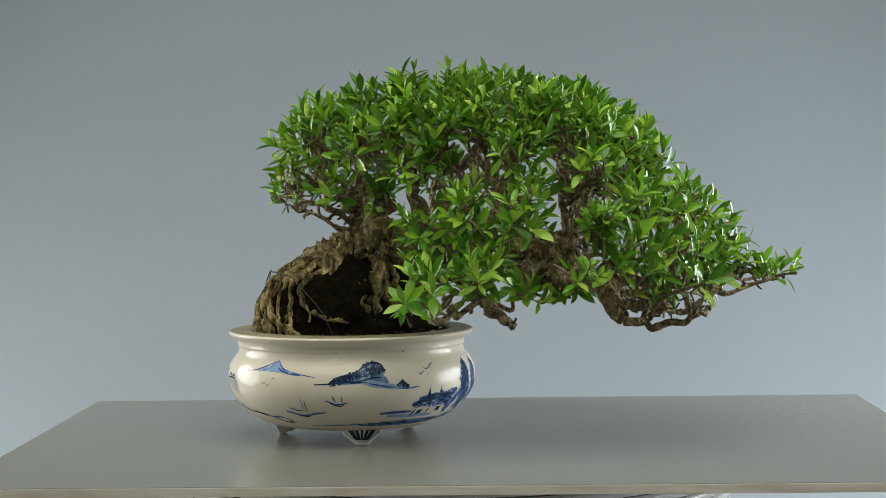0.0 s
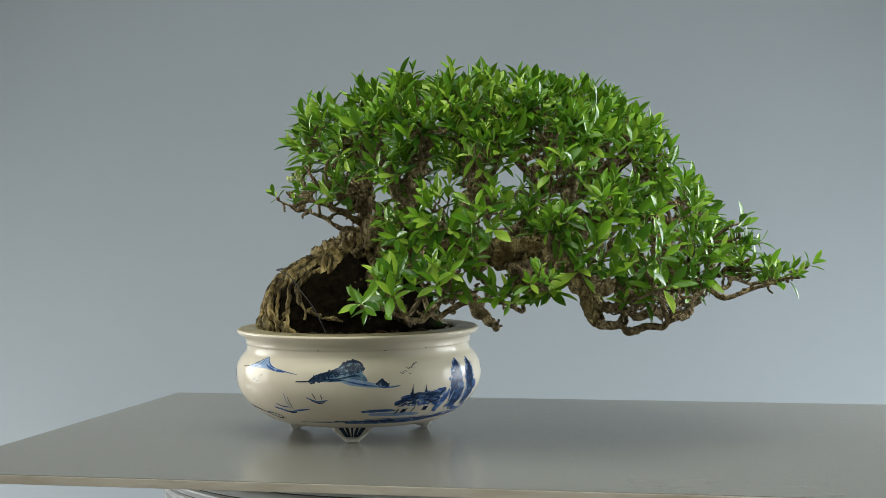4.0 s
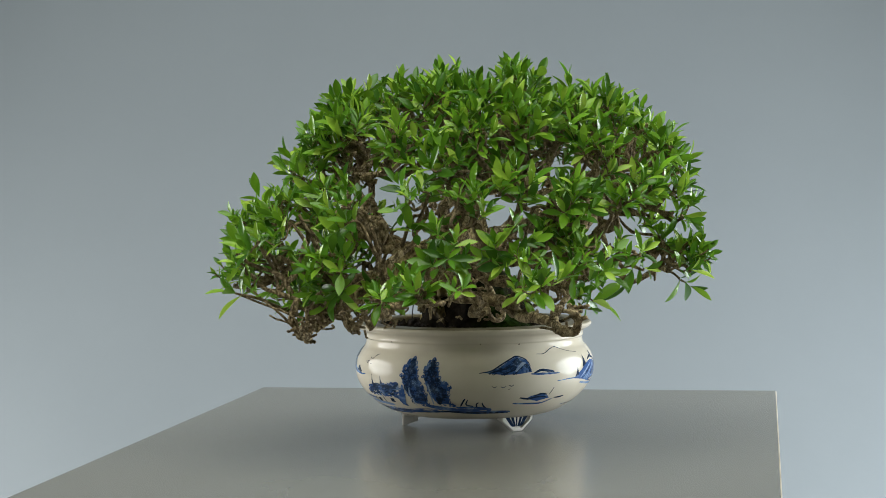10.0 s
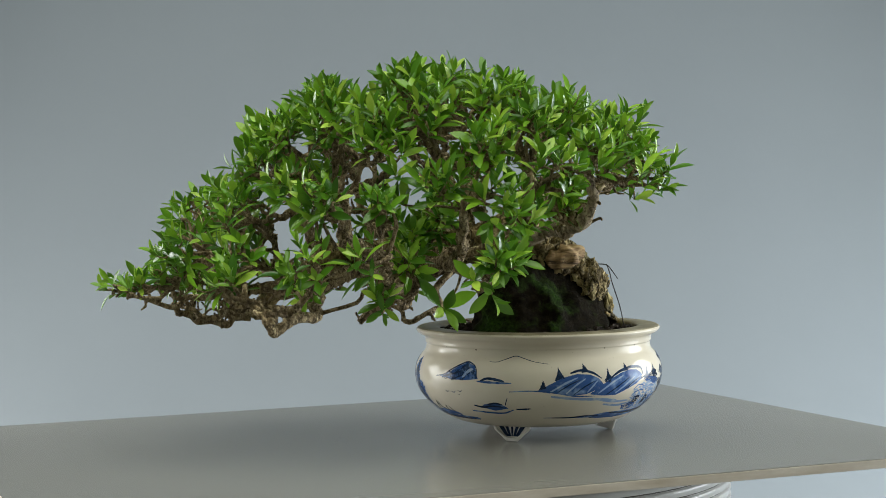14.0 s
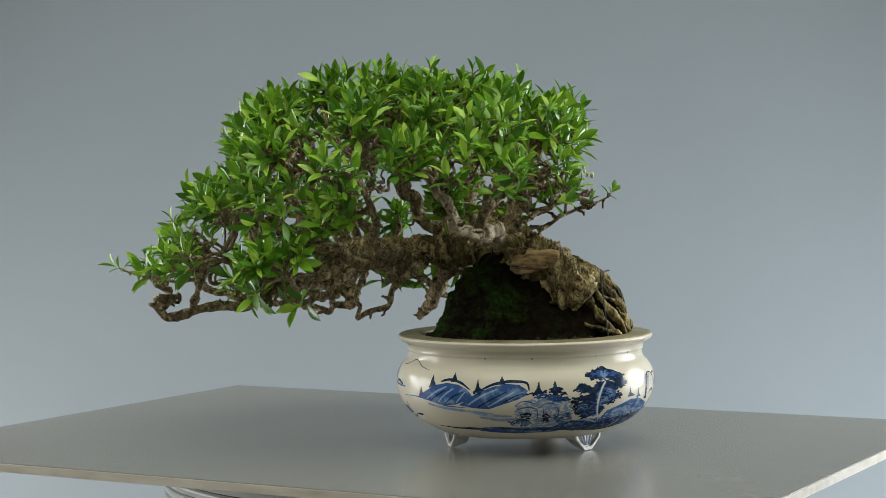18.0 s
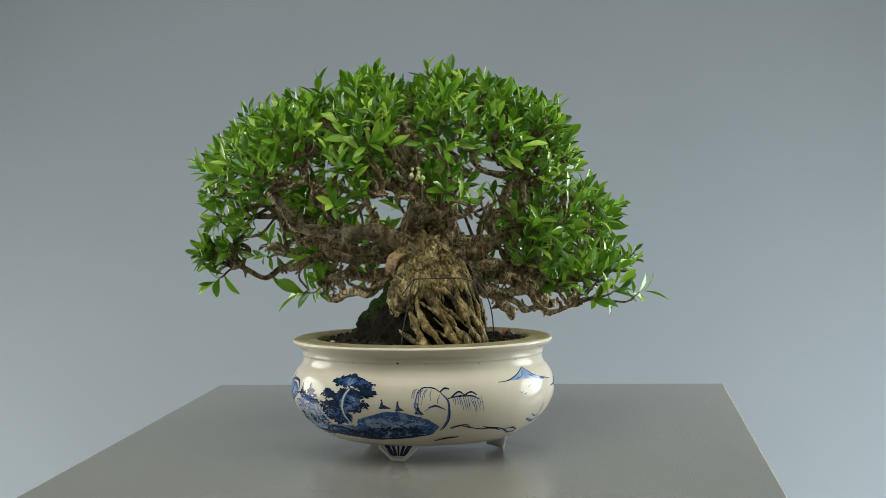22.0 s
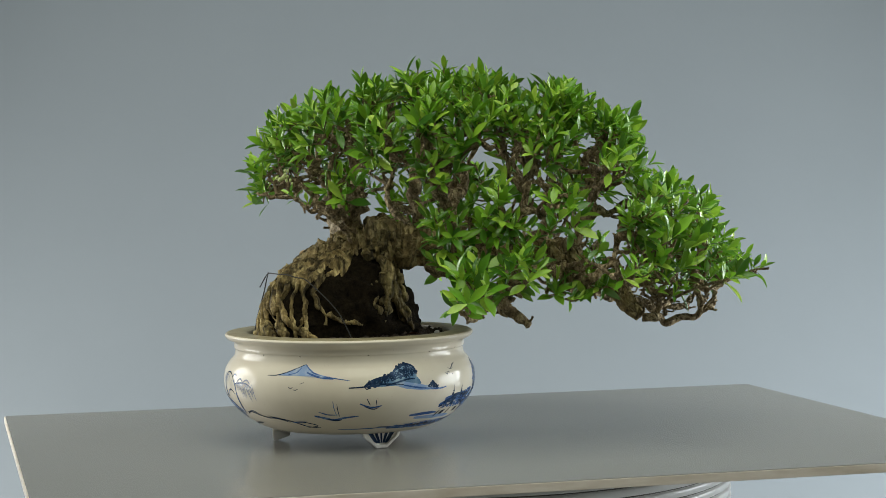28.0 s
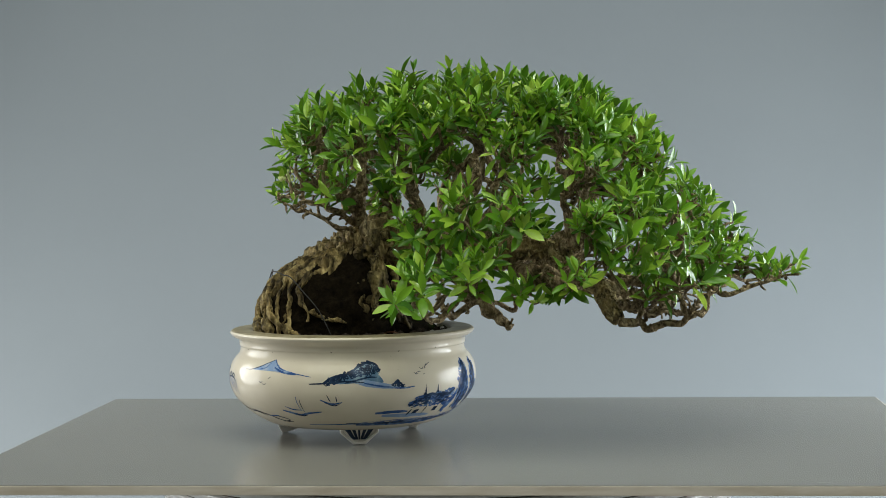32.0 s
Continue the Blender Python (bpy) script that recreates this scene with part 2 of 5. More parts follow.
def box(lo, hi):
    (a, b, c), (d, e, g) = lo, hi
    v = [(a, b, c), (d, b, c), (d, e, c), (a, e, c), (a, b, g), (d, b, g), (d, e, g), (a, e, g)]
    return v, [(0, 3, 2, 1), (4, 5, 6, 7), (0, 1, 5, 4), (1, 2, 6, 5), (2, 3, 7, 6), (3, 0, 4, 7)]


def bevelled(name, lo, hi, width, material, m=None):
    bm = bmesh.new()
    v, f = box(lo, hi)
    vs = [bm.verts.new(p) for p in v]
    for q in f:
        bm.faces.new([vs[i] for i in q])
    bmesh.ops.bevel(bm, geom=bm.edges[:], offset=width, segments=3, affect="EDGES")
    if m is not None:
        bmesh.ops.transform(bm, matrix=m, verts=bm.verts)
    me = bpy.data.meshes.new(name)
    bm.to_mesh(me)
    bm.free()
    me.materials.append(material)
    return me


# ================= the studio =================
FLOOR = -0.78


def studio():
    def slab(name, lo, hi, material):
        return tagged(new(name, mesh_of(name, [box(lo, hi)], material, False)), kind="structure")
    slab("floor", (-2.4, -3.4, FLOOR - 0.1), (2.4, 2.2, FLOOR), WALL)
    slab("wall_west", (-2.5, -3.4, FLOOR), (-2.4, 2.2, 1.8), WALL)
    slab("wall_east", (2.4, -3.4, FLOOR), (2.5, 2.2, 1.8), WALL)
    slab("wall_south", (-2.5, -3.5, FLOOR), (2.5, -3.4, 1.8), WALL)
    slab("wall_north", (-2.5, 2.2, FLOOR), (2.5, 2.3, 1.8), WALL)
    slab("ceiling", (-2.5, -3.5, 1.8), (2.5, 2.3, 1.9), WALL)
    # seamless paper: hangs behind the table and sweeps out over the floor
    line = [(1.5, 1.7), (1.5, FLOOR + 1.45)]
    line += [(1.5 - 1.45 * (1 - math.cos(a)), FLOOR + 1.454 - 1.45 * math.sin(a)) for a in np.linspace(0, math.pi / 2, 40)[1:]]
    line += [(-0.3, FLOOR + 0.004)]
    n = len(line)
    v = [(-2.2, y, z) for y, z in line] + [(2.2, y, z) for y, z in line]
    v += [(x, y + 0.002, z - 0.002) for x, y, z in v]
    f = [(i, i + 1, n + i + 1, n + i) for i in range(n - 1)]
    f += [tuple(k + 2 * n for k in reversed(q)) for q in f]
    tagged(new("backdrop", mesh_of("backdrop", [(v, f)], PAPER)), "plain blue-grey seamless paper backdrop behind the table", "backdrop", kind="structure")


studio()

# ================= the turntable =================
TABLE = (0.0242, 0.0109, -0.0012)
TABLE_TURN = -1.52
HALF_W, HALF_D, THICK = 0.4249, 0.3002, 0.0078


def turntable():
    t = thing("turntable", (0, 0, FLOOR), "grey laminate board with pale edging on a white turning drum", "turntable")
    m = Matrix.Translation(TABLE) @ pose(0, 0, 0, 0, 0, TABLE_TURN)
    e = 0.0012
    part("board", bevelled("board", (-HALF_W + e, -HALF_D + e, -THICK), (HALF_W - e, HALF_D - e, 0), 0.0005, LAMINATE, m), t)
    z0, z1 = -THICK - 0.0002, -0.0006
    for lo, hi in (((-HALF_W, -HALF_D, z0), (HALF_W, -HALF_D + e, z1)), ((-HALF_W, HALF_D - e, z0), (HALF_W, HALF_D, z1)),
                   ((-HALF_W, -HALF_D + e, z0), (-HALF_W + e, HALF_D - e, z1)), ((HALF_W - e, -HALF_D + e, z0), (HALF_W, HALF_D - e, z1))):
        part("edge_strip", bevelled("edge_strip", lo, hi, 0.0003, EDGE, m), t, "pale worn edge strip")
    top = TABLE[2] - THICK - 0.0004
    prof = [(0.0, top), (0.262, top), (0.2655, top - 0.0012), (0.2665, top - 0.0055)]
    z = top - 0.0060
    for k in range(7):
        prof += [(0.2665, z), (0.2645, z - 0.0004), (0.2645, z - 0.0014), (0.2665, z - 0.0018), (0.2672, z - 0.0030), (0.2672, z - 0.0050), (0.2668, z - 0.0072)]
        part("groove", mesh_of("groove", [lathe([(0.2646, z - 0.0004), (0.2652, z - 0.0009), (0.2646, z - 0.0014)], (0, 0), 96)], GROOVE), t, "dark groove line")
        z -= 0.0084
    prof += [(0.2665, z), (0.2665, z - 0.04), (0.20, z - 0.05), (0.06, z - 0.06), (0.06, FLOOR + 0.03), (0.24, FLOOR + 0.02), (0.24, FLOOR + 0.001), (0.0, FLOOR + 0.001)]
    part("drum", mesh_of("drum", [lathe(prof, (0, 0), 96)], DRUM), t, "white ridged round drum")
    return t


TURNTABLE = turntable()

# ================= the pot =================
POT = (-0.0905, 0.0158)
PROFILE = [(0.0, 0.0125), (0.050, 0.0120), (0.070, 0.0125), (0.080, 0.0145), (0.0895, 0.0190), (0.1005, 0.0265), (0.1105, 0.0366), (0.1165, 0.0470), (0.1184, 0.0575),
           (0.1170, 0.0680), (0.1128, 0.0758), (0.1090, 0.0800), (0.1076, 0.0835), (0.1074, 0.0870), (0.1083, 0.0885), (0.1085, 0.0915), (0.1100, 0.0940), (0.1148, 0.0968), (0.1166, 0.0990), (0.1169, 0.1003), (0.1158, 0.1017)]
LIP = [(0.1158, 0.1017), (0.1145, 0.1022), (0.1130, 0.1025), (0.1010, 0.1030), (0.0965, 0.1024), (0.0948, 0.1005), (0.0946, 0.0950), (0.0960, 0.0800)]


def pot():
    t = thing("bonsai_pot", (*POT, 0.0), "cream glazed porcelain pot painted with blue landscapes", "pot")
    outer = [(float(a), float(b)) for a, b in curve_through(PROFILE, 5)]
    part("body", mesh_of("body", [lathe(outer, POT, 160)], GLAZE), t)
    part("rim", mesh_of("rim", [lathe([(float(a), float(b)) for a, b in curve_through(LIP, 4)], POT, 160)], RIM), t, "worn tan glazed rim")
    for a in (-80.3, 41.7, 165.7):
        foot(t, a)
    return t


def foot(t, angle):
    """A bracket foot: a white-edged trapezoid with blue strokes in its sunk face."""
    turn = Matrix.Translation((*POT, 0)) @ pose(0, 0, 0, 0, 0, angle)

    def ring(x, inset):
        return [(x, -0.0196 + inset, 0.0172), (x, 0.0196 - inset, 0.0172), (x, 0.0178 - inset, 0.0098), (x, 0.0055 - inset * 0.4, -0.0011 + inset), (x, -0.0055 + inset * 0.4, -0.0011 + inset), (x, -0.0178 + inset, 0.0098)]
    v = ring(0.057, 0.0045) + ring(0.0715, 0.0) + ring(0.0729, 0.0008) + ring(0.0729, 0.0031) + ring(0.0707, 0.0038)
    f = [tuple(reversed(range(6)))]
    for k in range(4):
        f += [(6 * k + i, 6 * k + (i + 1) % 6, 6 * k + 6 + (i + 1) % 6, 6 * k + 6 + i) for i in range(6)]
    f.append(tuple(range(24, 30)))
    f = [tuple(reversed(q)) for q in f]
    ob = part("foot", mesh_of("foot", [([turn @ Vector(p) for p in v], f)], WHITE_GLAZE, False), t, "bracket foot with blue strokes")
    strokes = []
    for y0, y1, w in ((-0.0122, -0.0046, 0.0052), (-0.0060, -0.0020, 0.0034), (0.0, 0.0, 0.0022), (0.0060, 0.0020, 0.0034), (0.0122, 0.0046, 0.0052)):
        q = [(0.0709, y0 - w / 2, 0.0150), (0.0709, y0 + w / 2, 0.0150), (0.0709, y1 + w / 3, 0.0036), (0.0709, y1 - w / 3, 0.0036)]
        strokes.append(([turn @ Vector(p) for p in q], [(0, 3, 2, 1)]))
    part("foot_brushwork", mesh_of("foot_brushwork", strokes, INK, False), ob)


POT_THING = pot()
POT_BODY = [o for o in POT_THING.children if o.name.startswith("body")][0]
OUTSIDE = np.array([p for p in curve_through(PROFILE, 5) if p[1] > 0.0126 and p[0] > 0.06])


def glazed(angle, height, lift):
    """A point just over the pot's outer wall; height in millimetres."""
    z = height / 1000
    r, s = np.interp(z, OUTSIDE[:, 1], OUTSIDE[:, 0]), 0.0015
    slope = (np.interp(z + s, OUTSIDE[:, 1], OUTSIDE[:, 0]) - np.interp(z - s, OUTSIDE[:, 1], OUTSIDE[:, 0])) / (2 * s)
    k = lift / math.sqrt(1 + slope * slope)
    a = math.radians(angle)
    return (POT[0] + (r + k) * math.cos(a), POT[1] + (r + k) * math.sin(a), z - k * slope)


BRUSHES = [0]
MM = 0.115 * math.pi / 180 * 1000


def ribbon(points, width, lift):
    """A brush stroke, thin at both ends, over points of angle and height."""
    p = curve_through([(a * MM, h) for a, h in points], 6 if len(points) > 2 else 8)
    tan = np.gradient(p, axis=0)
    tan /= np.linalg.norm(tan, axis=1)[:, None] + 1e-9
    side = np.c_[-tan[:, 1], tan[:, 0]]
    s = np.linspace(0, 1, len(p))
    w = width * 0.62 * (0.35 + 0.65 * np.sin(math.pi * np.clip(s * 0.94 + 0.06, 0, 1)) ** 0.6)
    w *= 1 + 0.22 * np.array([noise.noise((x * 1.3, y * 1.3, lift * 9e4)) for x, y in p])
    v = []
    for q, d, k in zip(p, side, w):
        for e in (-1, 0, 1):
            v.append(glazed((q[0] + d[0] * k * e) / MM, q[1] + d[1] * k * e, lift))
    return v, [(3 * i + j, 3 * i + 3 + j, 3 * i + 4 + j, 3 * i + 1 + j) for i in range(len(p) - 1) for j in (0, 1)]


def crossings(p, h):
    xs = []
    for a, b in zip(p, np.roll(p, -1, 0)):
        if (a[1] > h) != (b[1] > h):
            xs.append(a[0] + (b[0] - a[0]) * (h - a[1]) / (b[1] - a[1]))
    return xs


def filled(points, lift):
    """A brushed patch with a ragged edge inside an outline, scanned level by level."""
    p = np.array([(a * MM, h) for a, h in points])
    lo, hi = p[:, 1].min() + 0.02, p[:, 1].max() - 0.02
    n, cols = max(4, int((hi - lo) / 0.35)), 9
    v = []
    for h in np.linspace(lo, hi, n):
        xs = crossings(p, h)
        l = min(xs) + 0.9 * noise.noise((h * 1.9, p[0, 0], 1.0)) + 0.4 * noise.noise((h * 7.0, p[0, 0], 4.0))
        r = max(xs) + 0.9 * noise.noise((h * 1.9, p[0, 0], 9.0)) + 0.4 * noise.noise((h * 7.0, p[0, 0], 6.0))
        v += [glazed((l + max(0.2, r - l) * k / (cols - 1)) / MM, h, lift) for k in range(cols)]
    return v, [(cols * i + j, cols * i + j + 1, cols * i + cols + j + 1, cols * i + cols + j) for i in range(n - 1) for j in range(cols - 1)]


def looped(points, width, lift, rng):
    """Curly leaf scribble inside an outline."""
    p = np.array([(a * MM, h) for a, h in points])
    lo, hi = p[:, 1].min(), p[:, 1].max()
    out = []
    for _ in range(int(7 * (hi - lo) ** 0.9)):
        h = rng.uniform(lo, hi)
        xs = crossings(p, h)
        if not xs:
            continue
        x, r, t = rng.uniform(min(xs), max(xs)), rng.uniform(0.7, 1.5), rng.uniform(0, 6.3)
        arc = [((x + r * math.cos(t + k)) / MM, h + r * math.sin(t + k)) for k in (0, 1.1, 2.2, 3.3, 4.4)]
        out.append(ribbon(arc, width * rng.uniform(0.8, 1.5), lift))
    return out


def dabbed(points, width, lift, rng):
    """Short flat dabs of a loaded brush that fill an outline and fray its edge."""
    p = np.array([(a * MM, h) for a, h in points])
    lo, hi = p[:, 1].min(), p[:, 1].max()
    wide = p[:, 0].max() - p[:, 0].min()
    out = []
    for _ in range(int(4 + 0.30 * (hi - lo) * wide / width)):
        h = rng.uniform(lo, hi)
        xs = crossings(p, h)
        if not xs:
            continue
        x, reach, slant = rng.uniform(min(xs), max(xs)), rng.uniform(0.9, 2.2), rng.normal(0, 0.35)
        arc = [((x + reach * k) / MM, h + reach * k * slant - 0.25 * k * k) for k in (-1, -0.3, 0.4, 1)]
        out.append(ribbon(arc, width * rng.uniform(0.5, 1.1), lift))
    return out


def motif(name, strokes):
    """One painted picture on the pot: its strokes lie over one another in order."""
    if name == "painted_shore" and len(strokes) > 1:
        for one in strokes:
            motif(name, (one,))
        return
    rng = np.random.default_rng(len(strokes))
    verts, faces, mats, slot, at = [], [], [], [], 0
    for order, (how, paint, width, points) in enumerate(strokes):
        BRUSHES[0] = (BRUSHES[0] + 1) % 24
        lift = 0.00012 + 0.000010 * order + 0.000002 * BRUSHES[0]
        made = [filled(points, lift)] if how == "fill" else looped(points, width, lift, rng) if how == "loops" else dabbed(points, width, lift, rng) if how == "dabs" else [ribbon(points, width, lift)]
        if paint not in mats:
            mats.append(paint)
        for v, f in made:
            verts += [tuple(q) for q in v]
            faces += [tuple(i + at for i in q) for q in f]
            slot += [mats.index(paint)] * len(f)
            at += len(v)
    me = bpy.data.meshes.new(name)
    me.from_pydata(verts, [], faces)
    for m in mats:
        me.materials.append(m)
    me.polygons.foreach_set("material_index", slot)
    me.shade_smooth()
    part(name, me, POT_BODY, "blue brush painting under the glaze")


motif("painted_mountain", (
    ("fill", WASH, 0, ((-139.6, 70.3), (-133, 72.5), (-128.4, 76.8), (-124.3, 80.2), (-121.5, 76.4), (-118.9, 73), (-111.6, 69.3), (-119.8, 69.5), (-128.7, 70.6))),
    ("line", INK, 0.7, ((-142.6, 70), (-137.4, 70.7), (-131.9, 73.9), (-127.8, 77.2), (-124.3, 80.2))),
    ("line", COBALT, 0.9, ((-124.3, 80.2), (-121.6, 75.6), (-118.9, 72.6), (-112.8, 69.7), (-103.3, 66.5))),
    ("line", COBALT, 1.4, ((-122.9, 73.5), (-117.5, 69.9), (-110.6, 68.1))),
    ("line", COBALT, 0.8, ((-126, 77.3), (-128, 73.2), (-131.9, 71.2))),
))
motif("painted_bird", (
    ("line", INK, 0.5, ((-131.2, 60.6), (-130, 59.4), (-128.9, 60.7))),
    ("line", INK, 0.5, ((-128.9, 58.5), (-127.8, 58), (-126.5, 59.2))),
    ("line", INK, 0.4, ((-125.6, 63.5), (-124.7, 64.3), (-123.8, 65.1))),
))
motif("painted_boat", (
    ("line", COBALT, 1.8, ((-120.6, 34.3), (-116.6, 32.5), (-111.2, 30.3), (-107.2, 32.2), (-99.6, 34.1))),
    ("line", INK, 0.9, ((-115.1, 31.6), (-110.6, 29.7), (-107.4, 30.7))),
    ("line", COBALT, 0.6, ((-111.1, 48.6), (-110.8, 41.5), (-109.8, 34.1))),
    ("line", INK, 0.6, ((-109.4, 45.6), (-109.2, 40.1), (-108.6, 33.9))),
    ("line", COBALT, 0.9, ((-118.1, 38.2), (-114, 35.7), (-108.8, 35.5))),
))
motif("painted_skiff", (
    ("line", COBALT, 1.3, ((-99.4, 45.8), (-94.3, 42), (-89.3, 43.4))),
    ("line", INK, 0.8, ((-97.2, 43), (-93.4, 40.4), (-90.5, 41.7))),
    ("line", INK, 0.7, ((-96.2, 50.3), (-94.7, 44))),
    ("line", INK, 0.7, ((-92.1, 49.1), (-91.8, 43.9))),
))
motif("painted_shore", (
    ("line", INK, 0.7, ((-164, 33.2), (-156.9, 35.3), (-153.8, 31.9), (-149, 30.3), (-139.8, 29.1))),
    ("line", INK, 0.9, ((-145.3, 30.6), (-139.8, 28.6))),
    ("line", INK, 0.7, ((-131.7, 27), (-126.7, 27.2), (-120.9, 24.2), (-127.3, 21.7))),
    ("line", COBALT, 0.8, ((-110.6, 19.9), (-97.4, 20.4), (-83.2, 21.1), (-68.1, 21.3))),
))
motif("painted_cliff", (
    ("fill", TEAL, 0, ((-87.9, 61.9), (-84.7, 69.7), (-81.2, 76.3), (-76.5, 78.1), (-73.3, 75.2), (-73, 68.9), (-70.7, 61.2), (-74.1, 59.3), (-81.6, 61))),
    ("fill", WASH, 0, ((-83.7, 61.1), (-79.4, 64.1), (-74, 61.9), (-66.3, 58.6), (-61.6, 55.8), (-68.5, 54.8), (-78.4, 57.5))),
    ("fill", TEAL, 0, ((-96.4, 60.7), (-92.2, 65.9), (-84.7, 69.9), (-79.4, 66.2), (-81.6, 61.2), (-90, 60.4))),
    ("loops", INK, 0.9, ((-97.5, 60.3), (-94.3, 66.8), (-84.6, 71.5), (-83.6, 66.9), (-94.3, 59.9))),
    ("loops", INK, 0.9, ((-84.7, 66.5), (-82, 76.8), (-76.3, 79.7), (-71.8, 73.6), (-72.1, 67.8), (-73.5, 73.8), (-77.8, 76.5), (-81.5, 68.5))),
    ("loops", INK, 0.8, ((-67.4, 58.3), (-64.5, 61.8), (-61.1, 57))),
    ("line", INK, 2.4, ((-97.5, 60.7), (-94.3, 65), (-89.5, 68), (-84.7, 69.9))),
    ("line", INK, 1.8, ((-85.2, 68.6), (-82.9, 74.3), (-79.4, 77.8), (-75.9, 78.4), (-73.3, 75.8), (-72.6, 69.9))),
    ("line", INK, 1.2, ((-104, 60.2), (-97.5, 60.9), (-92.2, 62), (-86.9, 62.7), (-79.4, 61.5))),
    ("line", INK, 1.1, ((-83.6, 66.5), (-79.3, 69.4), (-75.9, 70.6))),
    ("line", INK, 1.2, ((-87.9, 61.2), (-82.6, 63.8), (-77.2, 66.1), (-73.9, 65.8))),
    ("line", COBALT, 1.4, ((-79.5, 60.8), (-70.8, 57.3), (-61.6, 55.3), (-56.1, 56.1))),
    ("line", INK, 1.6, ((-66.9, 58.6), (-64.5, 60.9), (-61.7, 57.6))),
))
motif("painted_bird", (
    ("line", INK, 0.4, ((-55, 68), (-53.4, 69.1), (-52.5, 68.1))),
    ("line", INK, 0.4, ((-48.9, 73.5), (-47.3, 75.4), (-46, 76.1))),
    ("line", INK, 0.4, ((-50.5, 71.2), (-49.1, 72.3))),
))
motif("painted_shore", (
    ("line", INK, 0.9, ((-147.5, 31.9), (-135.1, 28), (-126.3, 22.8), (-119.7, 22.5))),
    ("line", INK, 1.6, ((-88.5, 21.6), (-77.5, 20.9), (-66, 20.8), (-53.4, 21.1))),
    ("line", COBALT, 2.6, ((-83, 20.2), (-68.7, 20.1), (-52.7, 19.9), (-33.1, 20.9), (-22.3, 25))),
))
motif("painted_village", (
    ("fill", COBALT, 0, ((-80.5, 22.9), (-59.3, 24.6), (-39.3, 24.4), (-17.9, 25.7), (-1, 26.9), (16.4, 26), (15.7, 23.5), (-5, 22.1), (-28.4, 20.8), (-53.4, 20.5), (-76.1, 20.9))),
    ("fill", INK, 0, ((-75.5, 21.5), (-53.8, 23.3), (-34, 23.3), (-14.6, 23.7), (0.5, 24), (-14, 21.5), (-34.2, 19.9), (-55.2, 19.8))),
    ("line", COBALT, 2.4, ((-73.7, 31.8), (-63.8, 32.6), (-56.8, 32.2))),
    ("line", WASH, 3.0, ((-70.1, 29), (-55.1, 28.1), (-41.7, 27.2))),
    ("dabs", COBALT, 1.3, ((-59.8, 36.1), (-54.3, 45.6), (-43.5, 48.4), (-32.2, 50.7), (-28.9, 39.8), (-33.6, 34.9), (-45.3, 38.7))),
    ("dabs", INK, 1.2, ((-58, 38), (-49.3, 47.1), (-40.1, 47.3), (-32.3, 47.2), (-33.5, 38.7), (-45.1, 41.1))),
    ("line", INK, 1.0, ((-55.9, 35.6), (-50.3, 38.5), (-46.1, 37.4))),
    ("line", INK, 1.0, ((-44.2, 37.5), (-39.3, 40), (-34.7, 38.5))),
    ("line", COBALT, 3.2, ((-57.7, 39.7), (-51, 43.1), (-43.7, 44.3), (-35.6, 46.8))),
    ("line", INK, 2.6, ((-55.5, 41.3), (-48.2, 46.6), (-43.5, 47.2))),
    ("line", COBALT, 3.4, ((-45, 42.3), (-38.1, 41.9), (-32.3, 47.2))),
    ("line", INK, 2.2, ((-40.1, 48.4), (-35.7, 45.3), (-31.1, 49.5))),
    ("line", INK, 1.4, ((-55, 33.9), (-56.8, 28))),
    ("line", INK, 1.0, ((-46.6, 35.9), (-47.8, 28.6))),
    ("line", INK, 1.0, ((-34, 37.5), (-34.3, 27.7))),
    ("fill", INK, 0, ((-53.1, 33.5), (-50.5, 33.6), (-51.4, 29.4), (-54.1, 29.3))),
    ("fill", INK, 0, ((-41.5, 34.5), (-38.7, 34.5), (-39, 30.3), (-41.9, 30.3))),
    ("line", COBALT, 3.6, ((-32.5, 29.7), (-30, 39.8), (-28.9, 49.4))),
    ("line", COBALT, 3.4, ((-31.8, 39.9), (-33.7, 32.3), (-31.2, 27.6))),
))
motif("painted_pine", (
    ("fill", INK, 0, ((-52.5, 42.5), (-50.6, 49.3), (-49.9, 56.8), (-49.5, 49.4), (-48.6, 42.7))),
))
motif("painted_pine", (
    ("fill", INK, 0, ((-44.4, 46.8), (-43.5, 50.7), (-43.1, 56.1), (-42.5, 50.7), (-41.5, 46.8))),
))
motif("painted_cypress", (
    ("fill", COBALT, 0, ((-28.3, 55), (-25.5, 67), (-22.3, 73.5), (-20.6, 66), (-19.4, 53), (-17.3, 40), (-18, 30.5), (-24.4, 30.5), (-27.2, 40))),
    ("loops", COBALT, 0.7, ((-29.3, 58.7), (-26.5, 69.7), (-22.3, 75.5), (-20.3, 69.3), (-18.9, 55.8), (-16.3, 41.4), (-17, 28.8), (-23.6, 29.3), (-27.7, 39.7))),
    ("loops", INK, 0.6, ((-28.3, 58.6), (-22.4, 73.8), (-20, 55.8), (-17.1, 34), (-26.3, 32.1))),
    ("line", WASH, 1.6, ((-25.1, 28.4), (-25.8, 39.6), (-25.1, 46.9))),
))
